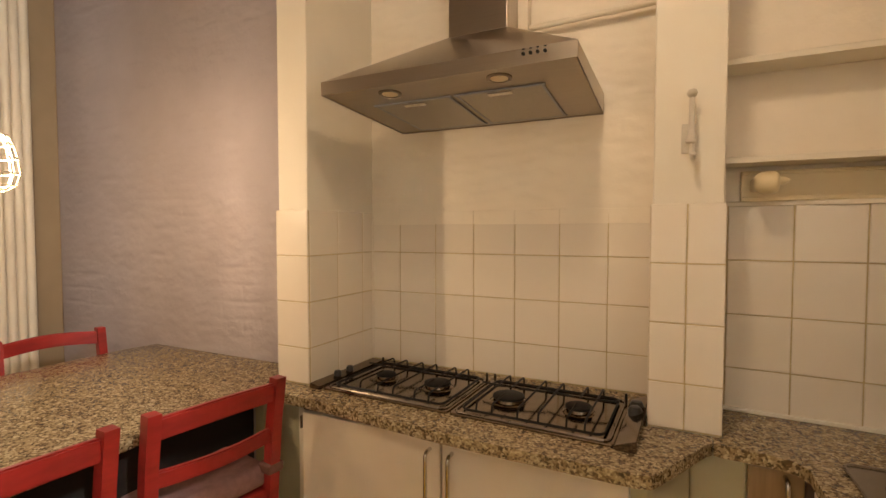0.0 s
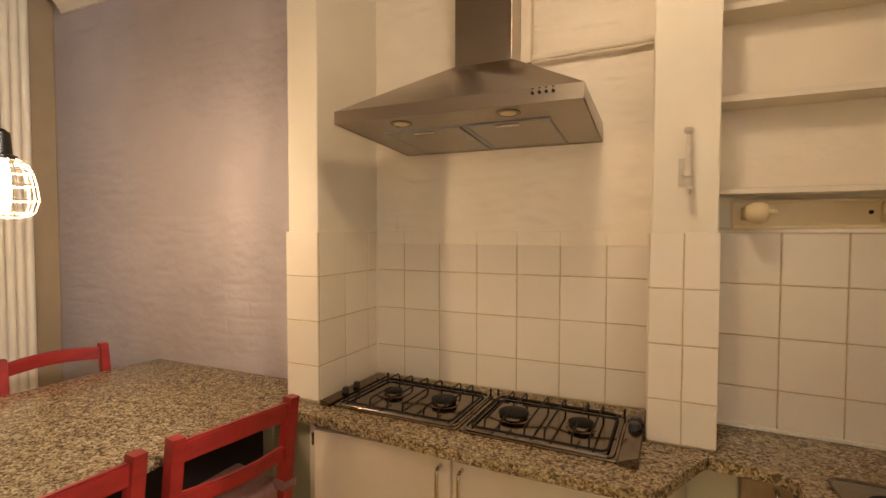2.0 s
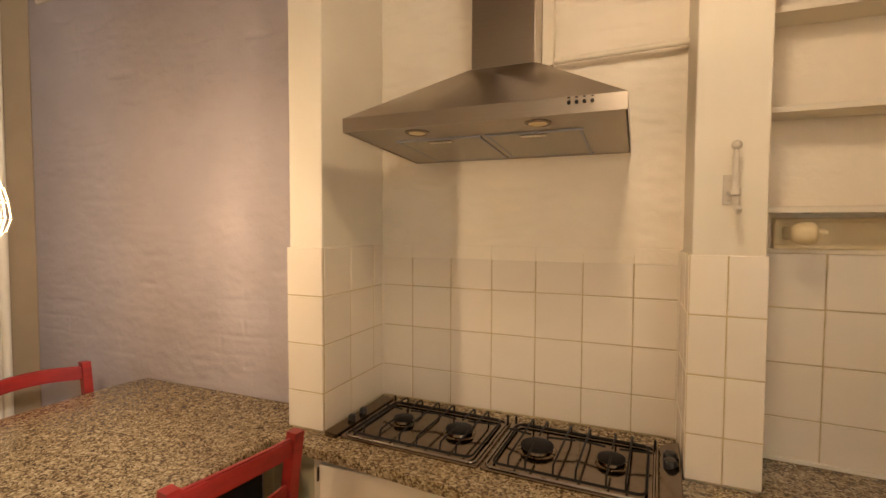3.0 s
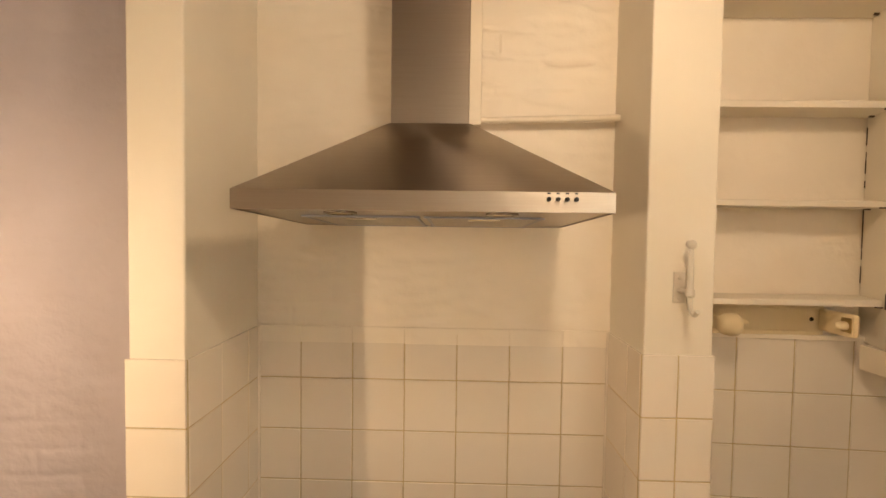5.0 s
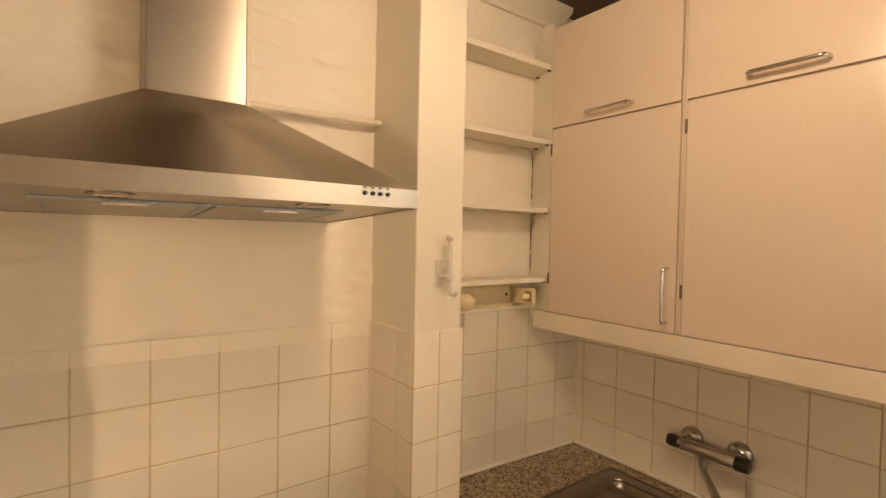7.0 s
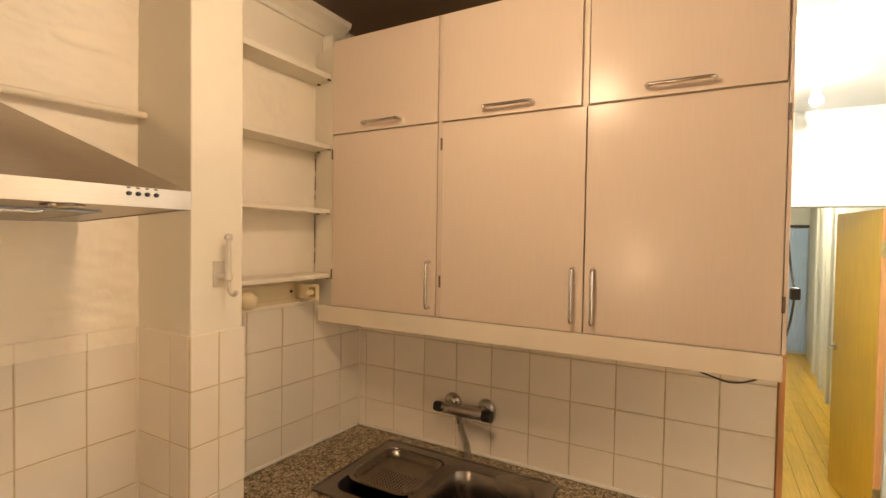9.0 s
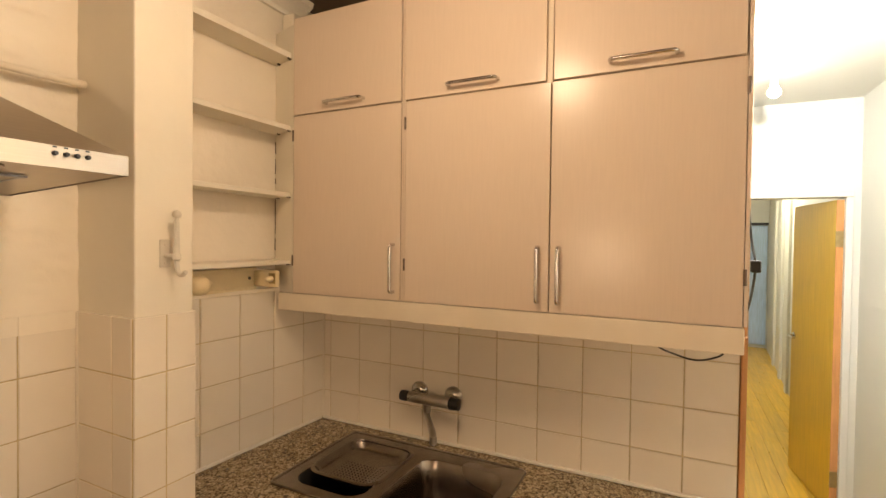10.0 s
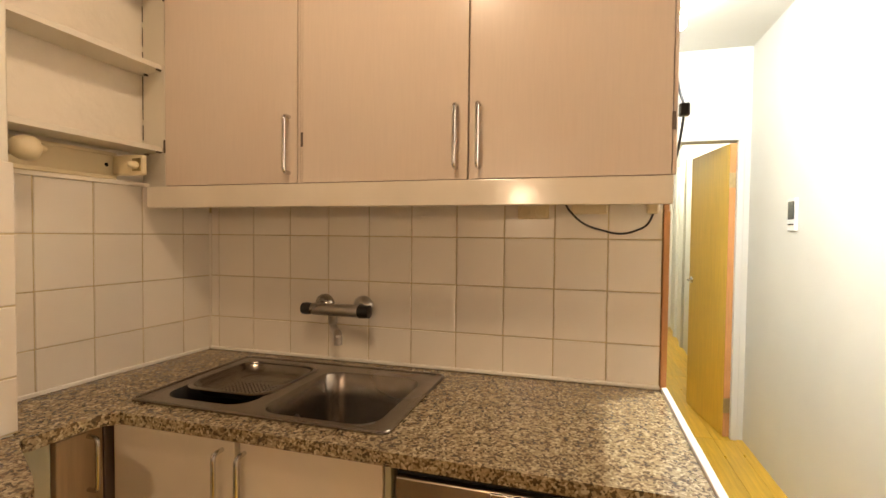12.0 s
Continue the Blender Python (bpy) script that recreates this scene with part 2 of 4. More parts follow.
def tube(points, radius, sides=10, bm=None, closed=False):
    own = bmesh.new()
    pts = [Vector(p) for p in points]
    rings, n = [], len(pts)
    up = None
    for i, p in enumerate(pts):
        a = pts[i - 1] if i or closed else p
        b = pts[(i + 1) % n] if i < n - 1 or closed else p
        d = (b - a).normalized()
        if up is None:
            up = Vector((0, 0, 1)) if abs(d.z) < 0.9 else Vector((1, 0, 0))
        side = d.cross(up).normalized()
        up = side.cross(d).normalized()
        rings.append([own.verts.new(p + radius * (math.cos(t) * side + math.sin(t) * up)) for t in (2 * math.pi * k / sides for k in range(sides))])
    for i in range(n if closed else n - 1):
        r, s = rings[i], rings[(i + 1) % n]
        for k in range(sides):
            own.faces.new((r[k], r[(k + 1) % sides], s[(k + 1) % sides], s[k]))
    if not closed:
        own.faces.new(rings[0][::-1])
        own.faces.new(rings[-1])
    return join(bm, own)


def lathe(place, profile, sides=20, axis="z", bm=None):
    """A turned body: profile rows of (radius, height) round an axis through place."""
    own = bmesh.new()
    rings = []
    for r, h in profile:
        ring = []
        for k in range(sides):
            t = 2 * math.pi * k / sides
            a, b = r * math.cos(t), r * math.sin(t)
            ring.append(own.verts.new(Vector(place) + Vector({"z": (a, b, h), "y": (a, h, b), "x": (h, a, b)}[axis])))
        rings.append(ring)
    for r, s in zip(rings, rings[1:]):
        for k in range(sides):
            own.faces.new((r[k], r[(k + 1) % sides], s[(k + 1) % sides], s[k]))
    own.faces.new(rings[0][::-1])
    own.faces.new(rings[-1])
    return join(bm, own)


def arc(points, radius, steps=5):
    """Rounds the inner corners of a polyline."""
    pts = [Vector(p) for p in points]
    out = [pts[0]]
    for a, b, c in zip(pts, pts[1:], pts[2:]):
        r = min(radius, (a - b).length * 0.49, (c - b).length * 0.49)
        p, q = b + (a - b).normalized() * r, b + (c - b).normalized() * r
        for k in range(steps + 1):
            t = k / steps
            out.append((1 - t) ** 2 * p + 2 * t * (1 - t) * b + t * t * q)
    return out + [pts[-1]]


def round_rect(x0, x1, y0, y1, r, steps=5):
    out = []
    for cx, cy, a0 in ((x1 - r, y1 - r, 0), (x0 + r, y1 - r, 90), (x0 + r, y0 + r, 180), (x1 - r, y0 + r, 270)):
        for k in range(steps + 1):
            t = radians(a0 + 90 * k / steps)
            out.append((cx + r * math.cos(t), cy + r * math.sin(t)))
    return out


def sheet_with_holes(outer, holes, z0, z1, bm=None):
    """A flat slab over an outline, with openings through it."""
    own = bmesh.new()
    edges = []
    for loop in (outer, *holes):
        vs = [own.verts.new((x, y, z1)) for x, y in loop]
        edges += [own.edges.new((vs[i], vs[(i + 1) % len(vs)])) for i in range(len(vs))]
    bmesh.ops.triangle_fill(own, use_beauty=True, use_dissolve=False, edges=edges)
    made = bmesh.ops.extrude_face_region(own, geom=own.faces[:])
    for v in [g for g in made["geom"] if isinstance(g, bmesh.types.BMVert)]:
        v.co.z = z0
    return join(bm, own)


def rough_wall(origin, u, v, nu, nv, depth, amount, courses=0.0, seed=0):
    """A painted masonry face: a fine grid from origin along u and v, pushed in and out, closed behind by depth."""
    own = bmesh.new()
    o, u, v = Vector(origin), Vector(u), Vector(v)
    normal = u.cross(v).normalized()
    grid = []
    for j in range(nv + 1):
        row = []
        for i in range(nu + 1):
            p = o + u * (i / nu) + v * (j / nv)
            q = p + Vector((seed * 7.3, seed * 3.1, 0))
            h = noise.noise(q * 2.2) * 1.0 + noise.noise(Vector((q.x * 7, q.y * 7, q.z * 13))) * 0.55 + noise.noise(Vector((q.x * 16, q.y * 16, q.z * 38))) * 0.3
            h -= max(0.0, noise.noise(Vector((q.x * 5 + 9, q.y * 5, q.z * 17))) - 0.45) * 3.0
            if courses:
                line = (p.z / courses + 0.22 * noise.noise(q * 4.5)) % 1.0
                along = (p.dot(u.normalized()) / 0.235 + 0.5 * (int(p.z / courses) % 2)) % 1.0
                wear = max(0.0, noise.noise(q * 3.1 + Vector((5, 5, 5))) - 0.02)
                if line < 0.16 or along < 0.05:
                    h -= 0.75 * wear
            edge = min(i, nu - i, j, nv - j)
            row.append(own.verts.new(p + normal * (h * amount if edge else 0)))
        grid.append(row)
    for j in range(nv):
        for i in range(nu):
            f = own.faces.new((grid[j][i], grid[j][i + 1], grid[j + 1][i + 1], grid[j + 1][i]))
            f.smooth = True
    back = [own.verts.new(o + a * u + b * v - normal * depth) for a, b in ((0, 0), (1, 0), (1, 1), (0, 1))]
    own.faces.new(back[::-1])
    rim = [grid[0], [r[-1] for r in grid], grid[-1][::-1], [r[0] for r in grid][::-1]]
    for side, (a, b) in zip(rim, ((0, 1), (1, 2), (2, 3), (3, 0))):
        own.faces.new([back[a], back[b], *side[::-1]])
    return own

# ---- setting ----
TOP = 2.668
COUNTER = 0.923
NICHE_L, NICHE_R = 0.028, 1.041
PILLAR_L, PILLAR_LY = -0.107, -0.367
PILLAR_R, PILLAR_RY = 1.209, -0.240
SINK_WALL = 1.967
TILE_TOP, PITCH, THICK = 1.5, 0.152, 0.007
RECESS_SLANT = -0.066


def recess_y(x):
    """The tiled recess wall runs slightly askew."""
    return -0.020 + RECESS_SLANT * (x - PILLAR_R)



structure("floor", box(-1.95, 9.75, -3.1, 0.2, -0.08, -0.012), FLOOR_GAP, "dark gaps between yellow wooden floor boards")
structure("ceiling", box(-1.95, SINK_WALL + 0.1, -2.8, 0.2, TOP, TOP + 0.1), BROWN_CEILING, "dark brown painted kitchen ceiling")
structure("ceiling_hall", box(SINK_WALL + 0.1, 4.08, -2.6, -1.25, 2.612, 2.82), HALL_WHITE, "white painted hall ceiling")
structure("ceiling_corridor", box(4.18, 9.75, -3.1, -1.25, 2.55, 2.7), HALL_WHITE, "white painted corridor ceiling")

wall_niche = structure("wall_niche", rough_wall((NICHE_L - 0.010, 0.007, TILE_TOP - 0.02), (1.033, 0, 0), (0, 0, TOP - TILE_TOP + 0.02), 200, 250, 0.11, 0.009, 0.071, 1),
                       CREAM, "cream painted uneven brick wall behind the cooker hood")
structure("wall_niche_lower", box(NICHE_L - 0.006, NICHE_R + 0.006, 0.0025, 0.117, 0, TILE_TOP - 0.021), GROUT, "grouted wall under the tiles behind the hob")
structure("wall_lilac", rough_wall((-1.77, -0.20, 0), (1.663, 0, 0), (0, 0, TOP), 240, 380, 0.11, 0.0052, 0.071, 2), PURPLE,
          "lilac painted uneven brick wall behind the table")
pillar_left = structure("wall_pillar_left", box(PILLAR_L + 0.004, NICHE_L - 0.006, PILLAR_LY, 0.117, 0, TOP, 0.004), PILLAR, "smooth cream painted pillar beside the hob")
pillar_right = structure("wall_pillar_right", box(NICHE_R + 0.006, PILLAR_R - 0.002, PILLAR_RY, 0.117, 0, TOP, 0.004), PILLAR, "cream painted pillar with a coat hook")
wall_recess = structure("wall_recess", prism([(PILLAR_R, recess_y(PILLAR_R) + 0.003), (SINK_WALL, recess_y(SINK_WALL) + 0.003), (SINK_WALL, 0.117), (PILLAR_R, 0.117)], 0, TILE_TOP + 0.004), GROUT, "grouted wall under the tiles beside the sink")
structure("wall_recess_back", rough_wall((PILLAR_R, -0.02, TILE_TOP + 0.006), (SINK_WALL - PILLAR_R, 0, 0), (0, 0, TOP - TILE_TOP - 0.006), 60, 100, 0.1, 0.0012, 0, 3), CREAM,
          "cream plaster wall behind the shelves")
wall_sink = structure("wall_sink", box(SINK_WALL - 0.0025, 2.06, -1.620, 0.117, 0, TOP), GROUT, "grouted wall under the tiles behind the sink")
structure("wall_west", box(-1.90, -1.772, -2.75, -0.09, 0, TOP), TAN_WALL, "dull tan wall with heating pipes")
structure("wall_south_hall", box(SINK_WALL + 0.1, 4.08, -2.58, -2.462, 0, TOP), HALL_WHITE, "white painted wall along the hall")
structure("wall_room_east", box(SINK_WALL + 0.1, SINK_WALL + 0.2, -2.75, -2.582, 0, TOP), CREAM, "cream painted wall of the open room")
# Never in view; closes the room and stands near to bounce fill light.
structure("wall_south", box(-1.772, SINK_WALL + 0.1, -2.75, -2.60, 0, TOP), CREAM, "unseen cream wall closing the kitchen, set near to bounce light")
structure("wall_hall_north", box(2.062, 4.08, -1.40, -1.25, 0, TOP), HALL_WHITE, "white painted hall side wall")
DOOR_R, DOOR_L, HEAD = -2.385, -1.74, 2.0
bm = box(4.08, 4.18, -2.58, DOOR_R - 0.04, 0, TOP)
box(4.08, 4.18, DOOR_L + 0.04, -1.25, 0, TOP, bm=bm)
box(4.08, 4.18, DOOR_R - 0.04, DOOR_L + 0.04, HEAD + 0.035, TOP, bm=bm)
structure("wall_hall_end", bm, HALL_WHITE, "white painted hall end wall with a doorway")
bm = box(4.062, 4.19, DOOR_R - 0.039, DOOR_R, 0, HEAD, 0.003)
box(4.062, 4.19, DOOR_L, DOOR_L + 0.039, 0, HEAD, 0.003, bm=bm)
box(4.062, 4.19, DOOR_R - 0.039, DOOR_L + 0.039, HEAD + 0.001, HEAD + 0.034, 0.003, bm=bm)
structure("trim_door", bm, HALL_WHITE, "white painted door frame in the hall")
structure("wall_corridor_right", prism([(4.5, -2.47), (9.6, -2.80), (9.6, -3.0), (4.5, -3.0)], 0, 2.549), HALL_WHITE, "cream white corridor wall")
structure("wall_corridor_stub", box(4.182, 4.498, -2.6, -2.475, 0, 2.549), HALL_WHITE, "short white corridor wall behind the door")
structure("wall_corridor_left", box(4.182, 9.6, -1.45, -1.25, 0, 2.549), HALL_WHITE, "white corridor wall")
structure("wall_corridor_end", box(9.61, 9.75, -3.0, -1.25, 0, 2.549), HALL_WHITE, "white wall closing the corridor")
for x in (6.9, 7.55, 8.3):
    y = -2.47 - (x - 4.5) * 0.0647
    structure("trim_corridor", box(x, x + 0.09, y - 0.02, y + 0.03, 0, 2.3, 0.004), HALL_WHITE, "white door casing in the corridor")

# crown moulding along the kitchen's north walls
def cornice(name, x0, x1, y):
    own = bmesh.new()
    prof = [(0, -0.078), (-0.012, -0.078), (-0.016, -0.062), (-0.036, -0.036), (-0.06, -0.020), (-0.066, -0.001), (0, -0.001)]
    rows = [[own.verts.new((x, y + dy, TOP + dz)) for dy, dz in prof] for x in (x0, x1)]
    for k in range(len(prof)):
        own.faces.new((rows[0][k], rows[0][(k + 1) % len(prof)], rows[1][(k + 1) % len(prof)], rows[1][k]))
    own.faces.new(rows[0][::-1])
    own.faces.new(rows[1])
    structure(name, own, PILLAR, "cream crown moulding under the ceiling")


cornice("trim_cornice_lilac", -1.68, PILLAR_L, -0.204)
cornice("trim_cornice_recess", PILLAR_R + 0.002, 1.86, -0.023)
structure("trim_cornice_end", box(1.75, 1.86, -0.085, -0.024, 2.515, 2.588, 0.01), PILLAR, "cream moulding block above the wall cupboard")
structure("trim_wall_end", box(1.957, 2.066, -1.638, -1.622, 0.93, 1.43, 0.002), EDGE_WOOD, "raw orange wood edge of the partition wall")
structure("trim_wall_end_top", box(1.97, 2.066, -1.638, -1.622, 1.43, 2.60, 0.002), EDGE_WOOD, "raw orange wood edge of the partition wall")
structure("trim_wall_end_low", box(1.97, 2.066, -1.638, -1.622, 0, 0.93, 0.002), EDGE_WOOD, "raw orange wood edge of the partition wall")

# ---- worktop ----
def granite_slab(bm):
    """Rounds the front edges of a slab."""
    front = [e for e in bm.edges if len(e.link_faces) == 2 and e.calc_face_angle(0) > 1.2 and all(v.co.y < -0.285 and not (v.co.x > 1.43 and -1.0 < v.co.y) for v in e.verts)
             and abs(e.verts[0].co.z - e.verts[1].co.z) < 1e-6 and not all(v.co.x > 1.95 for v in e.verts)]
    bmesh.ops.bevel(bm, geom=front, offset=0.014, segments=4, affect="EDGES", profile=0.5)
    return part("worktop", bm, GRANITE, None, "", True)


outline = [(-0.094, -0.470), (0.03, -0.472), (0.20, -0.482), (0.36, -0.498), (0.52, -0.513), (0.70, -0.523), (0.88, -0.528), (1.03, -0.530), (1.062, -0.522), (1.085, -0.485),
           (1.172, -0.312), (1.188, -0.292), (1.188, -0.25), (1.039, -0.25), (1.039, -0.001), (0.030, -0.001), (0.030, -0.376), (-0.094, -0.376)]
tagged(granite_slab(sheet_with_holes(outline, [], COUNTER - 0.030, COUNTER)), "speckled beige and black granite worktop with slanted corner under hob", "worktop")
outline = [(1.1905, -0.292), (1.205, -0.298), (1.30, -0.304), (1.345, -0.318), (1.366, -0.350), (1.366, -0.60), (1.363, -1.0), (1.358, -1.40), (1.358, -1.622), (1.966, -1.622),
           (1.966, recess_y(1.966) + 0.002), (1.214, recess_y(1.214) + 0.002), (1.214, -0.25), (1.1905, -0.25)]
tagged(granite_slab(sheet_with_holes(outline, [round_rect(1.444, 1.872, -0.995, -0.31, 0.03)], COUNTER - 0.030, COUNTER - 0.001)), "speckled beige and black granite worktop round the sink", "worktop")

table = thing("table", (-0.56, -0.9, 0), "speckled beige granite dining table against the lilac wall", "table")
part("tabletop", prism([(-1.0, -0.204), (-1.03, -0.34), (-1.045, -1.66), (-1.0, -1.70), (-0.14, -1.70), (-0.096, -1.66), (-0.096, -0.37), (-0.105, -0.204)], COUNTER - 0.030, COUNTER - 0.001, 0.013, 4, top_only=False),
     GRANITE, table, "", True)
for x, y in ((-0.95, -1.58), (-0.20, -1.58), (-0.95, -0.32)):
    part("leg", box(x - 0.03, x + 0.03, y - 0.03, y + 0.03, 0, COUNTER - 0.030, 0.004), BLACK_IRON, table)
part("support_panel", box(-0.19, -0.15, -0.40, -0.21, 0, COUNTER - 0.030, 0.003), GREENISH, table)
# Near-black sheet added to make the space below the tabletop dark.
part("under_table_dark", box(-0.21, -0.19, -1.5, -0.405, 0, COUNTER - 0.030, 0.003), DARK, table, "near-black sheet added for the darkness under the table")

end_strip = part("edge_strip", box(1.362, 1.958, -1.640, -1.6235, COUNTER - 0.029, COUNTER + 0.006, 0.003), WHITE_SEAL)
tagged(end_strip, "white edging strip on the end of the granite worktop", "edging strip")


# ---- handles ----
def bar_handle(parent, a, b, out, radius=0.0055, name="handle"):
    """A bent chrome rod from a to b, standing off by out."""
    a, b, out = Vector(a), Vector(b), Vector(out)
    return part(name, tube(arc([a, a + out, b + out, b], 0.018, 5), radius, 10), CHROME, parent, "chrome bar handle", True)


# ---- wall cupboards ----
FRONT = 1.692
LOWER = [(-0.155, -0.621), (-0.640, -1.1165), (-1.1205, -1.592)]
UPPER = [(-0.153, -0.619), (-0.638, -1.101), (-1.1235, -1.589)]
for n in range(3):
    y0, y1 = (-0.153, -0.6305, -1.1185)[n], (-0.6295, -1.1175, -1.603)[n]
    unit = thing("wall_cupboard", (1.82, (y0 + y1) / 2, 1.495), "pale limed wood wall cupboard with chrome handles above the sink", "cupboard", "wall cupboards over the sink")
    part("body", box(FRONT + 0.0045, 1.955, y1, y0, 1.498, 2.517, 0.001), CARCASS, unit)
    (a, b), (c, d) = LOWER[n], UPPER[n]
    door = part("door", box(FRONT - 0.012, FRONT + 0.004, b, a, 1.4985, 2.155, 0.0015), VENEER, unit)
    flap = part("flap_door", box(FRONT - 0.012, FRONT + 0.004, d, c, 2.161, 2.517, 0.0015), VENEER, unit)
    if n == 0:
        part("stile", box(FRONT - 0.0085, FRONT + 0.004, y1, b - 0.0025, 1.499, 2.516, 0.001), VENEER, unit)
    else:
        part("stile", box(FRONT - 0.0085, FRONT + 0.004, (a if n == 1 else c) + 0.0025, y0, 1.499 if n == 1 else 2.160, 2.516, 0.001), VENEER, unit)
    if n == 2:
        part("end_stile", box(FRONT - 0.0085, FRONT + 0.004, y1, b - 0.0025, 1.499, 2.516, 0.001), VENEER, unit)
    yh = (-0.597, -1.087, -1.146)[n]
    bar_handle(door, (FRONT - 0.0115, yh, 1.685), (FRONT - 0.0115, yh, 1.527), (-0.028, 0, 0))
    yc = (-0.390, -0.876, -1.357)[n]
    bar_handle(flap, (FRONT - 0.0115, yc + 0.081, 2.186), (FRONT - 0.0115, yc - 0.081, 2.186), (-0.028, 0, 0))
    yk = (a + 0.003, a + 0.003, b - 0.003)[n]
    for z in (2.085, 1.62):
        part("hinge", lathe((FRONT - 0.0105, yk, z), [(0.0042, -0.02), (0.0042, 0.02)], 8), HINGE, unit, "small dark metal hinge", True)
pelmet = part("pelmet", box(1.675, 1.692, -1.597, -0.086, 1.431, 1.4965, 0.003), PELMET_PAINT)
tagged(pelmet, "cream painted board under the wall cupboards", "pelmet")
light_rail = part("bottom_board", box(1.693, 1.955, -1.597, -0.086, 1.478, 1.4965, 0.002), CARCASS)
tagged(light_rail, "cream painted board closing the wall cupboards below", "board")
filler = prism([(1.683, -0.151), (1.6915, -0.151), (1.745, -0.021), (1.722, -0.021)], 1.4975, 2.50)
filler = part("filler_panel", filler, PILLAR)
tagged(filler, "cream painted filler panel between shelves and cupboard", "panel")

# ---- shelves in the recess ----
for z, t in ((1.605, 0.016), (1.858, 0.016), (2.106, 0.018), (2.375, 0.022)):
    own = prism([(1.2105, -0.135), (1.686, -0.135), (1.7205, -0.024), (1.2105, -0.024)], z, z + t, 0.002, 1)
    shelf = part("shelf", own, PILLAR)
    for x, y in ((1.668, -0.132), (1.697, -0.052)):
        part("worn_corner", prism([(x, y - 0.005), (x + 0.018, y - 0.005), (x + 0.021, y + 0.006), (x + 0.004, y + 0.004)], z - 0.0035, z - 0.0002), CRACK, shelf, "dark worn notch")
    tagged(shelf, "empty cream painted wooden wall shelf", "shelf", "shelves in the recess")

# ---- paper roll holder ----
holder = thing("roll_holder", (1.44, -0.09, 1.51), "aged cream plastic kitchen roll holder on the wall", "roll holder")
part("back_plate", box(1.262, 1.616, -0.0385, -0.0215, 1.510, 1.593, 0.003), CREAM_PLASTIC, holder)
part("upper_lip", box(1.264, 1.602, -0.0445, -0.0390, 1.582, 1.592, 0.002), CREAM_PLASTIC, holder)
part("lower_lip", box(1.264, 1.602, -0.0445, -0.0390, 1.511, 1.522, 0.002), CREAM_PLASTIC, holder)
knob = part("end_knob", lathe((1.318, -0.128, 1.552), [(0.014, -0.038), (0.022, -0.032), (0.028, -0.020), (0.030, -0.006), (0.029, 0.006), (0.023, 0.014), (0.011, 0.017)], 24, "x"), CREAM_PLASTIC, holder, "", True)
part("pin", lathe((1.334, -0.128, 1.556), [(0.010, 0.0), (0.009, 0.012), (0.004, 0.022)], 12, "x"), CREAM_PLASTIC, knob, "", True)
part("arm", prism([(1.284, -0.039), (1.284, -0.132), (1.291, -0.138), (1.298, -0.132), (1.300, -0.039)], 1.536, 1.570, 0.004, 2, top_only=False), CREAM_PLASTIC, holder)
bracket = part("bracket", prism([(1.602, -0.039), (1.616, -0.039), (1.628, -0.130), (1.626, -0.142), (1.618, -0.148), (1.611, -0.142), (1.609, -0.130)], 1.524, 1.584, 0.007, 3, top_only=False), CREAM_PLASTIC, holder)
part("slot", prism([(1.6065, -0.108), (1.6085, -0.108), (1.6095, -0.138), (1.6075, -0.138)], 1.536, 1.574), BRASS, bracket, "dark worn slot")
part("clip", lathe((1.605, -0.122, 1.553), [(0.011, 0.003), (0.011, -0.010), (0.008, -0.022), (0.004, -0.026)], 14, "x"), CREAM_PLASTIC, bracket, "", True)
# Black disc standing in for a dark hole in the plate, not a screw.
part("screw", lathe((1.582, -0.0385, 1.554), [(0.006, 0), (0.005, -0.002)], 10, "y"), BLACK_IRON, holder)

structure("trim_recess_lip", prism([(PILLAR_R, recess_y(PILLAR_R) - 0.007), (1.72, recess_y(1.72) - 0.004), (1.72, -0.0215), (PILLAR_R, -0.0195)], TILE_TOP - 0.001, TILE_TOP + 0.011, 0.003, 2), CREAM, "uneven lip of wall paint over the recess tiles")

# ---- coat hook ----
hook = thing("coat_hook", (1.118, PILLAR_RY, 1.60), "cream painted swivelling wall hook on the pillar", "wall hook")
part("plate", box(1.110, 1.138, PILLAR_RY - 0.005, PILLAR_RY, 1.622, 1.695, 0.0015), HOOK_PAINT, hook)
for z in (1.634, 1.682):
    part("screw", lathe((1.124, PILLAR_RY - 0.0055, z), [(0.005, 0), (0.004, -0.0015)], 10, "y"), HOOK_PAINT, hook)
part("arm", tube([(1.124, PILLAR_RY - 0.004, 1.652), (1.126, PILLAR_RY - 0.022, 1.652), (1.130, PILLAR_RY - 0.040, 1.652)], 0.006, 8), HOOK_PAINT, hook, "", True)
rod = lathe((1.131, PILLAR_RY - 0.040, 1.65), [(0.003, -0.012), (0.011, -0.006), (0.011, 0.006), (0.008, 0.01), (0.007, 0.05), (0.006, 0.095), (0.005, 0.10), (0.010, 0.104), (0.012, 0.111), (0.009, 0.118), (0.003, 0.121)], 14)
part("rod", rod, HOOK_PAINT, hook, "", True)
part("lower_hook", tube(arc([(1.131, PILLAR_RY - 0.040, 1.642), (1.133, PILLAR_RY - 0.040, 1.612), (1.135, PILLAR_RY - 0.055, 1.600), (1.135, PILLAR_RY - 0.070, 1.612)], 0.02), 0.006, 8), HOOK_PAINT, hook, "", True)

# ---- cooker hood ----
HX0, HX1, HY, HZ0, HZ1 = 0.171, 0.895, -0.475, 1.820, 1.858
CX0, CX1, CY, CZ = 0.431, 0.629, -0.160, 2.052
DROP = 0.025


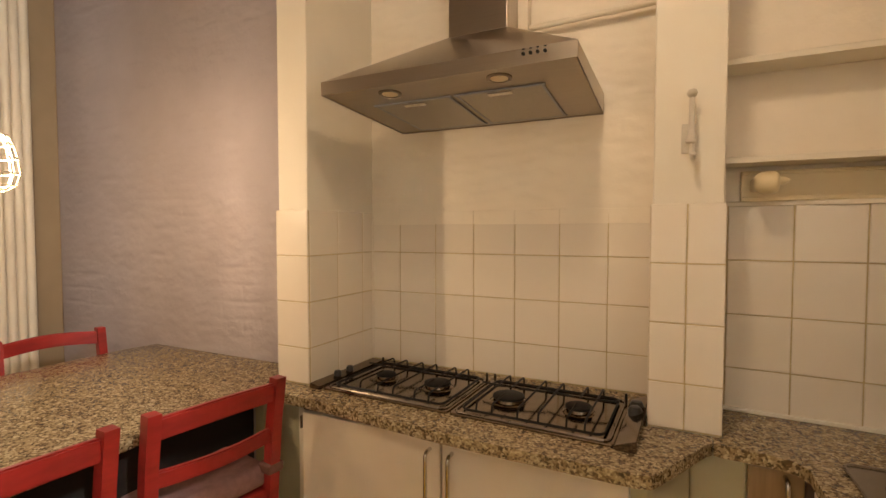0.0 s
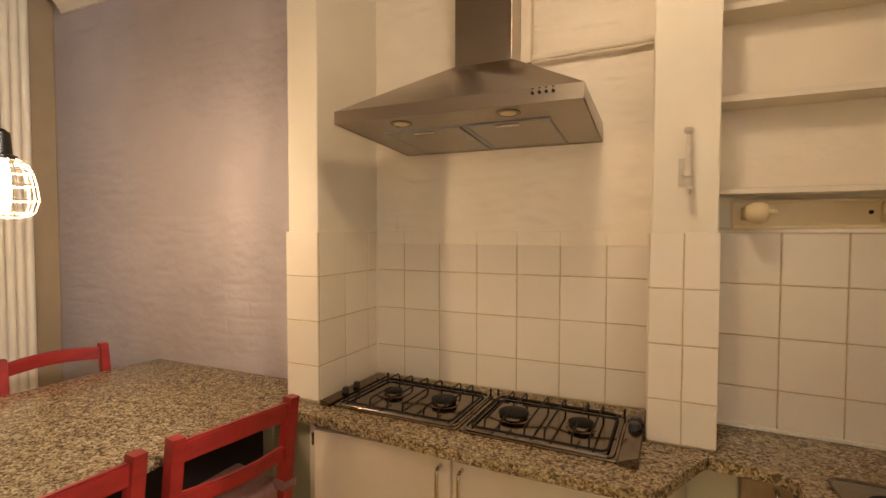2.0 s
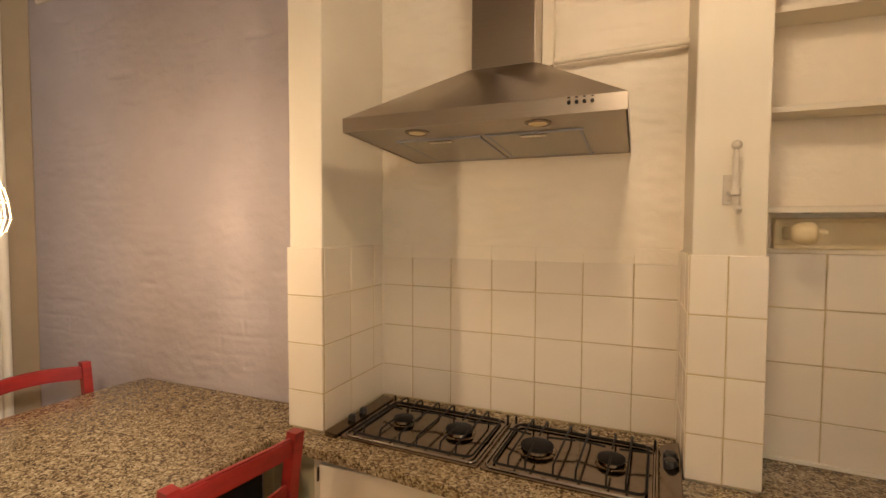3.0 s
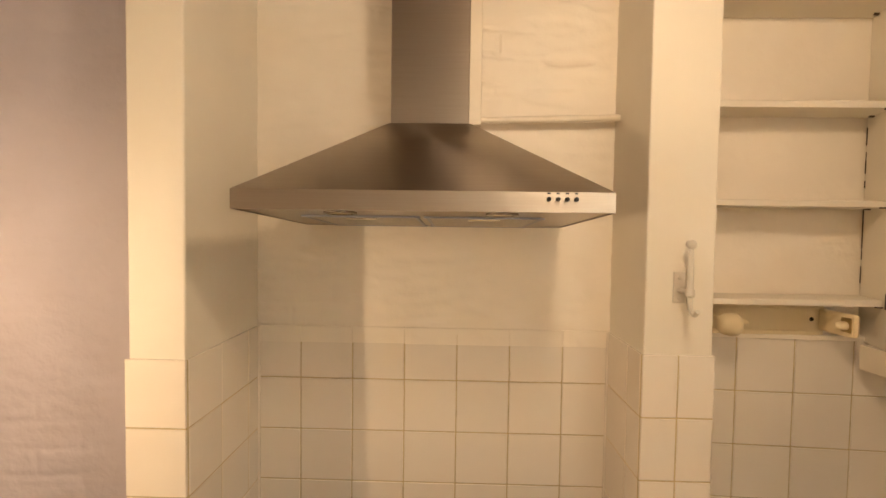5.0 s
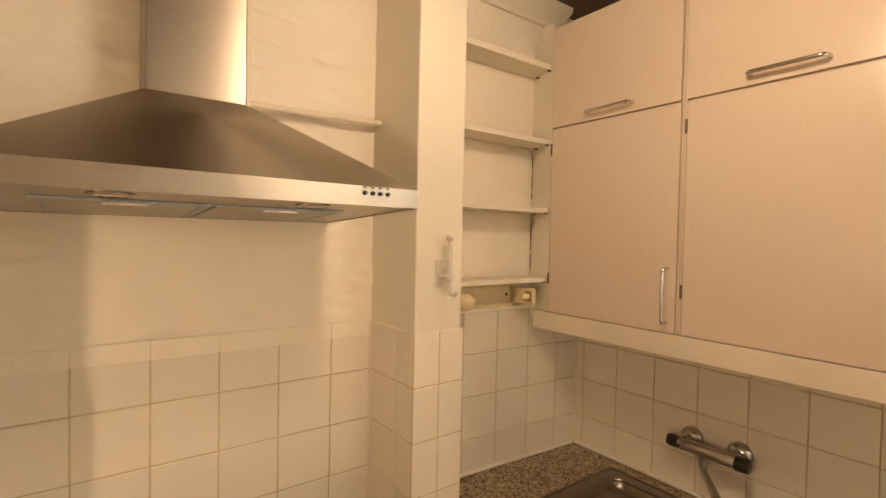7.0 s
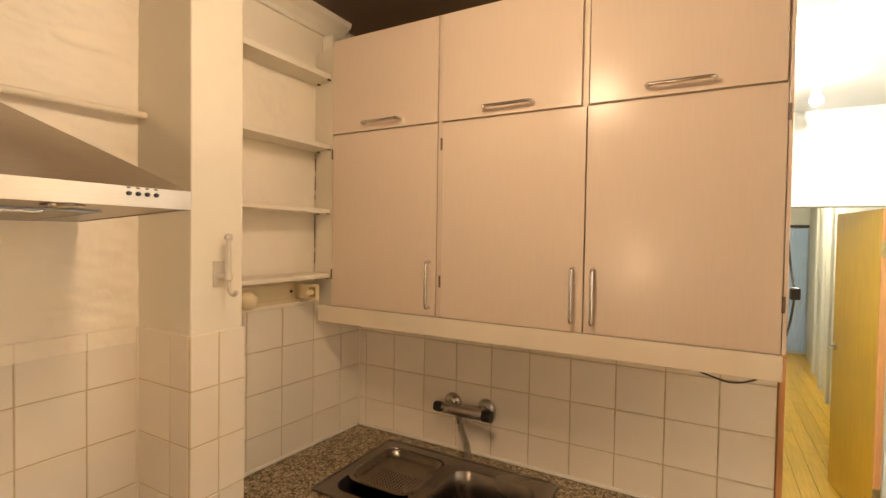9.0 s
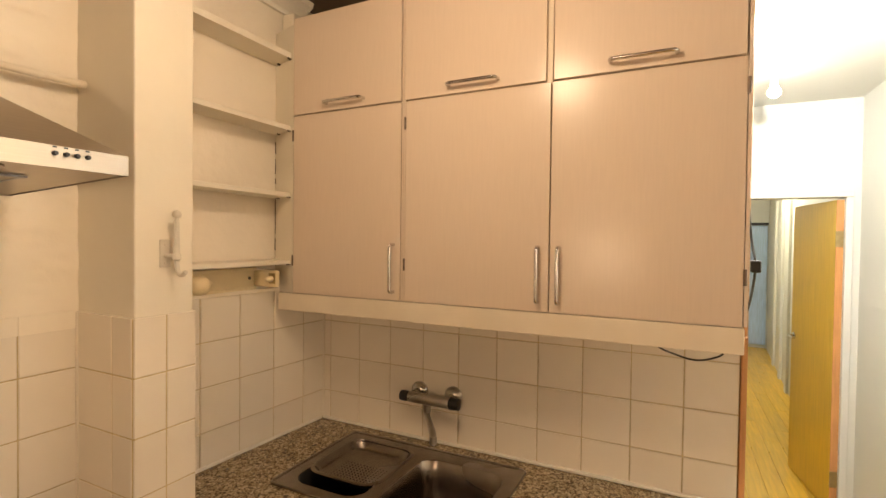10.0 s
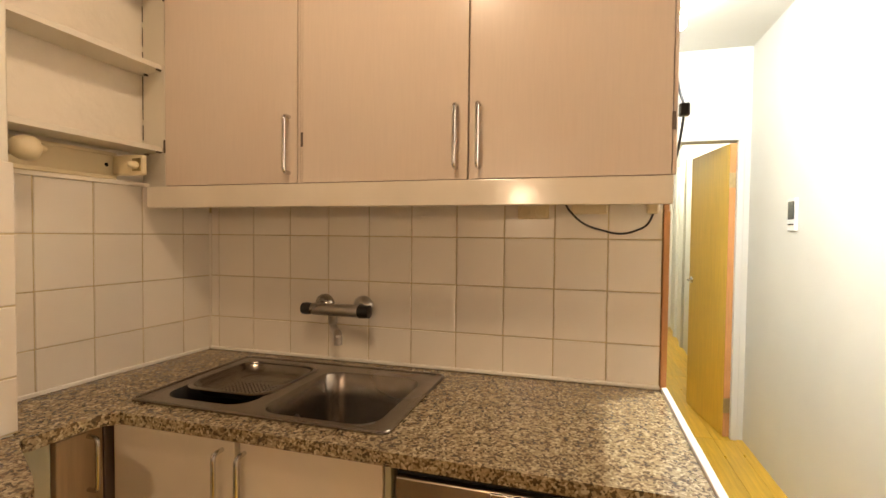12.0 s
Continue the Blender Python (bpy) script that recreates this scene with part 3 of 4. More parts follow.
def sloped(bm):
    """Lets a part of the hood's underside fall towards the wall."""
    for v in bm.verts:
        v.co.z -= DROP * (v.co.y - HY) / (-0.002 - HY)
    return bm


hood = thing("cooker_hood", (0.53, 0, 1.822), "brushed stainless steel pyramid cooker hood on the wall", "cooker hood")
bm = bmesh.new()
low = [bm.verts.new(p) for p in ((HX0, HY, HZ0), (HX1, HY, HZ0), (HX1, -0.002, HZ0 - DROP), (HX0, -0.002, HZ0 - DROP))]
mid = [bm.verts.new(p) for p in ((HX0, HY, HZ1), (HX1, HY, HZ1), (HX1, -0.002, HZ1), (HX0, -0.002, HZ1))]
top = [bm.verts.new(p) for p in ((CX0 - 0.003, CY - 0.003, CZ), (CX1 + 0.003, CY - 0.003, CZ), (CX1 + 0.003, -0.002, CZ), (CX0 - 0.003, -0.002, CZ))]
for a, b in ((low, mid), (mid, top)):
    for k in range(4):
        bm.faces.new((a[k], a[(k + 1) % 4], b[(k + 1) % 4], b[k]))
bm.faces.new(top)
bmesh.ops.bevel(bm, geom=[e for e in bm.edges if e.calc_face_angle(0) > 0.3], offset=0.002, segments=2, affect="EDGES")
part("canopy", bm, STEEL, hood)
part("underside", sloped(box(HX0 + 0.004, HX1 - 0.004, HY + 0.004, -0.006, HZ0 + 0.002, HZ0 + 0.004)), STEEL, hood)
part("chimney", box(CX0, CX1, CY, -0.002, CZ, TOP - 0.002, 0.003), STEEL, hood)
part("back_channel", box(CX1 + 0.0005, CX1 + 0.035, -0.055, -0.012, CZ + 0.02, TOP - 0.002, 0.002), PIPE, hood, "cream painted channel beside the chimney")
for a, b in ((0.262, 0.522), (0.530, 0.790)):
    f = part("filter", sloped(box(a + 0.012, b - 0.012, -0.332, -0.042, HZ0 - 0.002, HZ0 + 0.0015)), FILTER, hood, "metal mesh grease filter")
    fr = box(a, b, -0.339, -0.332, HZ0 - 0.003, HZ0 + 0.001)
    box(a, b, -0.042, -0.035, HZ0 - 0.003, HZ0 + 0.001, bm=fr)
    box(a + 0.005, a + 0.0115, -0.3315, -0.0425, HZ0 - 0.003, HZ0 + 0.001, bm=fr)
    box(b - 0.0115, b - 0.005, -0.3315, -0.0425, HZ0 - 0.003, HZ0 + 0.001, bm=fr)
    part("filter_frame", sloped(fr), FILTER_FRAME, f, "blue-grey filter frame")
    part("catch", sloped(box((a + b) / 2 - 0.035, (a + b) / 2 + 0.035, -0.325, -0.305, HZ0 - 0.006, HZ0 - 0.0022, 0.001)), CHROME, f)
for x in (0.367, 0.691):
    ring = part("spotlight", sloped(lathe((x, -0.415, HZ0), [(0.033, 0.003), (0.033, -0.0015), (0.026, -0.003), (0.024, -0.001)], 24)), SINK_STEEL, hood, "chrome recessed hood light", True)
    part("lens", sloped(lathe((x, -0.415, HZ0), [(0.023, -0.0015), (0.012, -0.0022)], 20)), CREAM_PLASTIC, ring, "unlit frosted lens", True)
for x in (0.771, 0.788, 0.805, 0.822):
    part("button", lathe((x, HY - 0.001, 1.8445), [(0.0043, 0.002), (0.0043, -0.004), (0.0032, -0.006)], 14, "y"), BLACK_PLASTIC, hood, "black push button", True)
    part("icon", box(x - 0.003, x + 0.003, HY - 0.0012, HY + 0.001, 1.854, 1.857), BLACK_PLASTIC, hood)

# ---- pipe in the niche ----
pipe = part("wall_pipe", tube([(0.652, -0.030, 2.090), (1.046, -0.030, 2.101)], 0.0095, 10), PIPE, None, "", True)
tagged(pipe, "thin cream painted pipe along the niche wall", "pipe")

# ---- heating pipes ----
for y in (-0.368, -0.406, -0.444, -0.482, -0.520, -0.558):
    p = part("heating_pipe", tube([(-1.690, y, 0.001), (-1.690, y, TOP - 0.001)], 0.0186, 14), PIPE, None, "", True)
    tagged(p, "cream painted vertical heating pipe in the corner", "heating pipe", "heating pipes in the corner")

# ---- pendant lamp ----
px, py, pz = PENDANT
lamp = thing("pendant_lamp", (px, py, TOP), "pendant lamp with a lit bulb in a pale wire cage", "pendant lamp")
part("cord", tube([(px, py, TOP - 0.001), (px, py, pz + 0.155)], 0.003, 6), BLACK_PLASTIC, lamp)
part("canopy", lathe((px, py, TOP), [(0.045, -0.001), (0.045, -0.02), (0.01, -0.035)], 20), BLACK_PLASTIC, lamp, "", True)
part("socket", lathe((px, py, pz), [(0.010, 0.165), (0.022, 0.155), (0.026, 0.10), (0.036, 0.095), (0.036, 0.085), (0.018, 0.083)], 20), BLACK_PLASTIC, lamp, "black lamp socket", True)
part("bulb", lathe((px, py, pz), [(0.013, 0.082), (0.016, 0.07), (0.019, 0.05), (0.020, 0.02), (0.020, -0.02), (0.014, -0.042), (0.006, -0.050), (0.002, -0.051)], 18), BULB, lamp, "glowing bulb", True)
ribs = [(0.034, 0.088), (0.055, 0.078), (0.066, 0.055), (0.074, 0.02), (0.078, -0.02), (0.068, -0.052), (0.05, -0.065)]
for k in range(10):
    t = 2 * math.pi * k / 10
    part("cage_rib", tube([(px + r * math.cos(t), py + r * math.sin(t), pz + h) for r, h in ribs], 0.0024, 6), WIRE, lamp)
for r, h in ribs[1:]:
    part("cage_ring", tube([(px + r * math.cos(2 * math.pi * k / 28), py + r * math.sin(2 * math.pi * k / 28), pz + h) for k in range(28)], 0.0020, 5, closed=True), WIRE, lamp)

# ---- ceiling lamp, hall lamps ----
def ceiling_bulb(place, top, mat, label, name, size=1.0):
    x, y, z = place
    ob = thing(name, (x, y, top), label, "ceiling lamp")
    part("rose", lathe((x, y, top), [(0.05, -0.001), (0.05, -0.012), (0.02, -0.03)], 20), HALL_WHITE, ob, "", True)
    part("socket", lathe((x, y, z), [(0.012, top - z - 0.025), (0.018, 0.06), (0.02, 0.035)], 16), HALL_WHITE, ob, "", True)
    part("bulb", lathe((x, y, z), [(0.014 * size, 0.034), (0.03 * size, 0.0), (0.028 * size, -0.015), (0.012 * size, -0.03 * size)], 16), mat, ob, "glowing bulb", True)
    return ob


gx, gy, gz = CEILING_LAMP
globe = thing("globe_lamp", (gx, gy, TOP), "lit white globe lamp hanging from the brown kitchen ceiling", "pendant lamp")
part("rose", lathe((gx, gy, TOP), [(0.05, -0.001), (0.05, -0.012), (0.02, -0.03)], 20), HALL_WHITE, globe, "", True)
part("cord", tube([(gx, gy, TOP - 0.029), (gx, gy, gz + 0.10)], 0.003, 6), HALL_WHITE, globe)
part("socket", lathe((gx, gy, gz), [(0.010, 0.102), (0.020, 0.095), (0.022, 0.06), (0.020, 0.056)], 16), HALL_WHITE, globe, "", True)
part("globe", lathe((gx, gy, gz), [(0.018, 0.055), (0.048, 0.046), (0.066, 0.024), (0.070, 0.0), (0.066, -0.024), (0.048, -0.050), (0.020, -0.066)], 20), BARE_BULB, globe, "glowing globe", True)
hall_lamp = ceiling_bulb(HALL_LAMP, 2.612, HALL_GLOW, "lit hall ceiling bulb with a collar added to dim the ceiling", "hall_lamp", 0.6)
hx, hy, hz = HALL_LAMP
# Unseen collar, added to hold the bulb's light back from the ceiling.
own = bmesh.new()
rings = [[own.verts.new((hx + r * math.cos(2 * math.pi * k / 32), hy + r * math.sin(2 * math.pi * k / 32), hz + h)) for k in range(32)]
         for r, h in ((0.095, 0.040), (0.070, 0.115), (0.067, 0.115), (0.092, 0.040))]
for a in range(4):
    r, q = rings[a], rings[(a + 1) % 4]
    for k in range(32):
        own.faces.new((r[k], r[(k + 1) % 32], q[(k + 1) % 32], q[k]))
part("shade", own, SHADE, hall_lamp, "unseen white collar added to block light towards the ceiling", True)
part("shade_spider", tube([(hx - 0.062, hy, hz + 0.1), (hx + 0.062, hy, hz + 0.1)], 0.002, 6), CHROME, hall_lamp)
ceiling_bulb(HALL_BULB, 2.612, SMALL_GLOW, "small lit bulb on the hall ceiling", "hall_lamp")
# Added fill: no lamp is known here, it only brightens the corridor.
ceiling_bulb(CORRIDOR_FILL, 2.55, CORRIDOR_FILL_GLOW, "unseen bulb added to brighten the corridor", "corridor_fill_lamp")


# ---- hob ----
def hob_unit(x0, x1, burners, strip):
    """A two-burner steel hob; strip: the span of the raised control strip."""
    y0, y1, z = -0.386, -0.058, COUNTER
    ob = thing("gas_hob", ((x0 + x1) / 2, -0.21, z), "two-burner stainless steel gas hob with black grates", "gas hob", "hobs in the niche")
    bm = prism(round_rect(x0, x1, y0, y1, 0.012, 3), z, z + 0.007, 0.003, 2)
    part("tray", bm, HOB_STEEL, ob)
    rim = tube([(x, y, z + 0.008) for x, y in round_rect(x0 + 0.012, x1 - 0.012, y0 + 0.012, y1 - 0.012, 0.02, 4)], 0.0036, 6, closed=True)
    part("rim", rim, SINK_STEEL, ob, "", True)
    s0, s1 = strip
    own = bmesh.new()
    inner, outer = (s1, s0) if s0 < x0 else (s0, s1)
    pr = [(inner, z + 0.0), (inner, z + 0.012), (outer, z + (0.018 if s0 < x0 else 0.030)), (outer, z + 0.0)]
    rows = [[own.verts.new((x, y, h)) for x, h in pr] for y in (y0 - 0.012, y1 + 0.005)]
    for k in range(4):
        own.faces.new((rows[0][k], rows[0][(k + 1) % 4], rows[1][(k + 1) % 4], rows[1][k]))
    own.faces.new(rows[0])
    own.faces.new(rows[1][::-1])
    bmesh.ops.recalc_face_normals(own, faces=own.faces)
    bmesh.ops.bevel(own, geom=own.edges[:], offset=0.002, segments=2, affect="EDGES")
    part("control_strip", own, HOB_STEEL, ob)
    for y in ((-0.22, -0.285) if s0 < x0 else (-0.15, -0.195)):
        k = 0.7 if s0 < x0 else 1.0
        part("knob", lathe(((s0 + s1) / 2, y, z + 0.014), [(0.018 * k, 0.0), (0.018 * k, 0.018 * k), (0.013 * k, 0.026 * k), (0.004, 0.027 * k)], 18), BLACK_PLASTIC, ob, "black control knob", True)
    for cx, cy, r in burners:
        b = part("burner", lathe((cx, cy, z), [(r + 0.010, 0.007), (r + 0.008, 0.009), (r - 0.001, 0.011), (r - 0.003, 0.018), (r - 0.006, 0.0195)], 24), HOB_STEEL, ob, "round metal burner", True)
        part("burner_cap", lathe((cx, cy, z), [(r - 0.001, 0.0185), (r + 0.001, 0.021), (r, 0.025), (r - 0.007, 0.028), (0.004, 0.029)], 24), BLACK_IRON, b, "black burner cap", True)
    # grate: a frame, rods across that bend up, and fingers towards the burners
    gx0, gx1, gy0, gy1, gz = x0 + 0.028, x1 - 0.028, y0 + 0.026, y1 - 0.022, z + 0.014
    part("grate_frame", tube([(x, y, gz) for x, y in round_rect(gx0, gx1, gy0, gy1, 0.02, 3)], 0.0036, 6, closed=True), BLACK_IRON, ob, "black wire grate frame", True)
    mid = (gx0 + gx1) / 2
    for x in (mid - 0.028, mid + 0.028, gx0 + 0.045, gx1 - 0.045):
        part("grate_rod", tube(arc([(x, gy0, gz), (x, gy0 + 0.004, gz + 0.025), (x, gy1 - 0.004, gz + 0.025), (x, gy1, gz)], 0.01, 3), 0.0029, 6), BLACK_IRON, ob, "black grate rod", True)
    for cx, cy, r in burners:
        for dx, yy in ((0, gy0), (0, gy1)):
            e = cy + (-1 if yy == gy0 else 1) * (r * 0.6)
            part("grate_finger", tube(arc([(cx, yy, gz), (cx, yy + (0.004 if yy == gy0 else -0.004), gz + 0.025), (cx, e, gz + 0.025)], 0.01, 3), 0.0029, 6), BLACK_IRON, ob, "black grate finger", True)
        for s in (-1, 1):
            part("grate_finger", tube([(cx + s * 0.10, cy + 0.04, gz + 0.024), (cx + s * r * 0.5, cy + 0.02, gz + 0.027)], 0.0029, 6), BLACK_IRON, ob, "black grate finger", True)
    for s in (x0 + 0.012, x1 - 0.012):
        part("grate_foot", lathe((s, -0.066, z + 0.006), [(0.004, 0), (0.004, 0.02), (0.002, 0.024)], 8), BLACK_IRON, ob)

    # the hobs lie parallel to the slanting front of the worktop
    ob.matrix_basis = pose((x0 + x1) / 2, -0.21 - 0.04 * ((x0 + x1) / 2 - 0.1), z, 0, 0, -2.3)

hob_unit(0.098, 0.546, [(0.228, -0.215, 0.032), (0.425, -0.215, 0.042)], (0.054, 0.097))
hob_unit(0.550, 0.986, [(0.668, -0.225, 0.046), (0.868, -0.215, 0.036)], (0.987, 1.036))

# ---- base units under the hob ----
hob_unit_low = thing("base_cabinet", (0.55, -0.2, 0), "cream painted two-door cabinet under the hob", "cabinet")
part("body", prism([(0.062, -0.44), (1.03, -0.44), (1.05, -0.44), (1.13, -0.29), (1.13, -0.25), (1.036, -0.25), (1.036, -0.01), (0.034, -0.01), (0.034, -0.43)], 0.1, COUNTER - 0.031), CARCASS, hob_unit_low)
# No real rail: a near-black strip paints the shadow line below the granite.
part("top_rail", box(0.064, 1.015, -0.4425, -0.4404, 0.873, COUNTER - 0.0315), DARK, hob_unit_low, "near-black strip painted as the shadow line under the worktop")
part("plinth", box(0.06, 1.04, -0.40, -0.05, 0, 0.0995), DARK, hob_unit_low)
for a, b, h in ((0.072, 0.545, 0.515), (0.550, 1.015, 0.580)):
    d = part("door", box(a, b, -0.458, -0.441, 0.11, 0.872, 0.003), DOOR_PAINT, hob_unit_low)
    bar_handle(d, (h, -0.4575, 0.845), (h, -0.4575, 0.655), (0, -0.03, 0))
part("hinge", box(0.066, 0.071, -0.462, -0.442, 0.82, 0.86, 0.001), HINGE, hob_unit_low, "small dark hinge")
part("side_panel", prism([(1.018, -0.458), (1.052, -0.458), (1.064, -0.446), (1.14, -0.292), (1.131, -0.287), (1.051, -0.4405), (1.018, -0.4405)], 0.11, COUNTER - 0.032), GREENISH, hob_unit_low, "olive cream slanted side panel")
left_filler = part("filler_panel", prism([(-0.085, -0.40), (0.060, -0.432), (0.033, -0.42), (0.033, -0.378), (-0.085, -0.378)], 0.0, COUNTER - 0.031), GREENISH)
tagged(left_filler, "olive cream panel beside the hob cabinet", "panel")

# ---- base units under the sink ----
corner = thing("corner_cabinet", (1.30, -0.2, 0), "narrow wooden corner cabinet door with a chrome handle", "cabinet")
part("body", prism([(1.141, -0.262), (1.375, -0.262), (1.375, -0.10), (1.222, -0.10), (1.222, -0.255), (1.141, -0.255)], 0.1, COUNTER - 0.031), GREENISH, corner)
d = part("door", box(1.262, 1.372, -0.281, -0.2625, 0.11, 0.882, 0.003), TAN_WOOD, corner, "tan wood door")
bar_handle(d, (1.335, -0.2805, 0.868), (1.335, -0.2805, 0.74), (0, -0.03, 0))
part("side_panel", box(1.142, 1.258, -0.270, -0.2625, 0.0, 0.884, 0.002), GREENISH, corner, "olive cream blank panel")
part("stile", box(1.3735, 1.4005, -0.2835, -0.2625, 0.11, 0.884, 0.002), BROWN_CEILING, corner, "dark brown stile")
sink_unit = thing("sink_cabinet", (1.66, -0.66, 0), "cream painted two-door cabinet under the sink", "cabinet")
bm = box(1.402, 1.418, -1.034, -0.285, 0.1, COUNTER - 0.031)
box(1.419, 1.95, -1.034, -1.018, 0.1, COUNTER - 0.031, bm=bm)
box(1.419, 1.95, -0.301, -0.285, 0.1, COUNTER - 0.031, bm=bm)
box(1.419, 1.95, -1.017, -0.302, 0.1, 0.116, bm=bm)
part("body", bm, CARCASS, sink_unit)
# Same painted shadow strip along the sink cabinet, not a rail.
part("top_rail", box(1.3995, 1.4016, -1.03, -0.29, 0.8835, COUNTER - 0.0315), DARK, sink_unit, "near-black strip painted as the shadow line under the worktop")
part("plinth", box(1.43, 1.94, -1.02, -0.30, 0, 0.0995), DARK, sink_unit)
for a, b, h in ((-0.655, -0.300, -0.622), (-1.016, -0.668, -0.682)):
    d = part("door", box(1.384, 1.4015, a, b, 0.11, 0.883, 0.003), DOOR_PAINT, sink_unit)
    bar_handle(d, (1.3845, h, 0.862), (1.3845, h, 0.69), (-0.03, 0, 0))
part("end_stile", box(1.386, 1.4015, -1.034, -1.020, 0.11, 0.883, 0.002), GREENISH, sink_unit)
dish = thing("dishwasher", (1.66, -1.34, 0), "stainless steel dishwasher under the granite worktop", "dishwasher")
part("body", box(1.402, 1.95, -1.618, -1.042, 0.02, 0.870, 0.002), DARK, dish)
part("control_panel", box(1.382, 1.4015, -1.616, -1.044, 0.745, 0.866, 0.004), STEEL, dish, "brushed steel control panel")
part("door", box(1.384, 1.4015, -1.616, -1.044, 0.10, 0.740, 0.004), STEEL, dish)
part("grip", box(1.376, 1.3815, -1.45, -1.24, 0.845, 0.865, 0.002), CHROME, dish)
for x in (1.45, 1.9):
    part("foot", box(x - 0.02, x + 0.02, -1.36, -1.32, 0, 0.0195), BLACK_PLASTIC, dish)

# ---- sink ----
sink = thing("sink", (1.66, -0.65, COUNTER), "stainless steel one and a half bowl sink set in granite", "sink")
BIG = round_rect(1.456, 1.815, -0.962, -0.652, 0.06, 6)
SMALL = round_rect(1.472, 1.835, -0.606, -0.345, 0.06, 6)
bm = sheet_with_holes(round_rect(1.428, 1.886, -1.008, -0.294, 0.02, 4), [BIG, SMALL], COUNTER + 0.0005, COUNTER + 0.005)
part("rim", bm, SINK_STEEL, sink)
part("rim_bead", tube([(x, y, COUNTER + 0.005) for x, y in round_rect(1.432, 1.882, -1.004, -0.298, 0.02, 4)], 0.004, 6, closed=True), SINK_STEEL, sink, "", True)


def bowl(loop, depth, taper):
    own = bmesh.new()
    cx, cy = sum(p[0] for p in loop) / len(loop), sum(p[1] for p in loop) / len(loop)
    rings = []
    for f, s in ((0, 1.0), (0.02, 0.985), (0.5, 0.985 - taper * 0.5), (0.88, 0.985 - taper), (0.97, 0.94 - taper), (1.0, 0.86 - taper), (1.012, 0.2)):
        rings.append([own.verts.new((cx + (x - cx) * s, cy + (y - cy) * s, COUNTER + 0.0045 - depth * f)) for x, y in loop])
    for r, s in zip(rings, rings[1:]):
        for k in range(len(r)):
            own.faces.new((r[k], r[(k + 1) % len(r)], s[(k + 1) % len(r)], s[k]))
    own.faces.new(rings[-1])
    return own, cx, cy


bm, cx, cy = bowl(BIG, 0.17, 0.06)
b = part("bowl", bm, SINK_STEEL, sink, "deep steel bowl", True)
part("drain", lathe((cx, cy, COUNTER - 0.170), [(0.042, 0.003), (0.038, 0.006), (0.03, 0.004), (0.008, 0.003)], 22), CHROME, b, "", True)
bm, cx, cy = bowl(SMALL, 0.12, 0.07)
# Steel bowl coloured near-black: the shade under the tray is painted in.
part("small_bowl", bm, DARK, sink, "steel half bowl painted near-black for the shade under the strainer", True)
tray = thing("strainer_tray", (1.70, -0.475, COUNTER + 0.006), "perforated steel strainer tray lying over the small sink bowl", "strainer tray")
loop = [p for p in round_rect(1.548, 1.842, -0.612, -0.340, 0.06, 6)]
own = bmesh.new()
mx, my = 1.70, -0.476
rings = []
for s, h in ((1.04, 0.0055), (1.0, 0.0085), (0.96, 0.0075), (0.91, -0.004), (0.86, -0.018), (0.76, -0.026), (0.3, -0.0272)):
    rings.append([own.verts.new((mx + (x - mx) * s, my + (y - my) * s, COUNTER + h)) for x, y in loop])
for r, s in zip(rings, rings[1:]):
    for k in range(len(r)):
        own.faces.new((r[k], r[(k + 1) % len(r)], s[(k + 1) % len(r)], s[k]))
own.faces.new(rings[-1])
part("dish", own, SINK_STEEL, tray, "", True)
bm = bmesh.new()
for i in range(8):
    for j in range(13):
        x, y = 1.618 + i * 0.0138, -0.556 + j * 0.0135
        lathe((x, y, COUNTER - 0.0268), [(0.0026, 0.0), (0.0025, 0.0009)], 6, bm=bm)
tagged(part("perforation", bm, BLACK_IRON, tray, "rows of small round holes"), kind="stuff")

# ---- mixer tap ----
tap = thing("mixer_tap", (1.95, -0.62, 1.10), "chrome wall-mounted thermostatic mixer tap with black handles", "mixer tap")
for y in (-0.552, -0.697):
    part("rosette", lathe((1.960, y, 1.112), [(0.036, 0.0), (0.036, -0.006), (0.026, -0.018), (0.014, -0.022), (0.013, -0.05)], 24, "x"), SATIN, tap, "chrome wall flange", True)
part("body", lathe((1.895, 0, 1.105), [(0.019, -0.71), (0.021, -0.70), (0.021, -0.55), (0.019, -0.54)], 20, "y"), SATIN, tap, "", True)
part("handle", lathe((1.895, 0, 1.105), [(0.006, -0.752), (0.021, -0.748), (0.023, -0.715), (0.020, -0.7105)], 16, "y"), BLACK_PLASTIC, tap, "black ribbed handle", True)
part("handle", lathe((1.895, 0, 1.105), [(0.019, -0.5395), (0.021, -0.52), (0.019, -0.505), (0.005, -0.502)], 16, "y"), BLACK_PLASTIC, tap, "black ribbed handle", True)
part("outlet", lathe((1.893, -0.618, 1.06), [(0.015, 0.026), (0.015, 0.0), (0.012, -0.004)], 16), SATIN, tap, "", True)
part("spout", tube(arc([(1.893, -0.618, 1.062), (1.886, -0.623, 1.046), (1.690, -0.746, 1.076), (1.672, -0.757, 1.066)], 0.014, 5), 0.0118, 12), SATIN, tap, "satin chrome swivel spout", True)
part("aerator", lathe((1.671, -0.758, 1.062), [(0.012, 0.010), (0.012, -0.012), (0.009, -0.014)], 16), SATIN, tap, "", True)

# ---- socket and cables ----
socket = thing("wall_socket", (1.955, -1.255, 1.41), "cream double wall socket under the cupboard", "wall socket")
part("plate", box(1.946, 1.959, -1.305, -1.212, 1.406, 1.454, 0.004), CREAM_PLASTIC, socket)
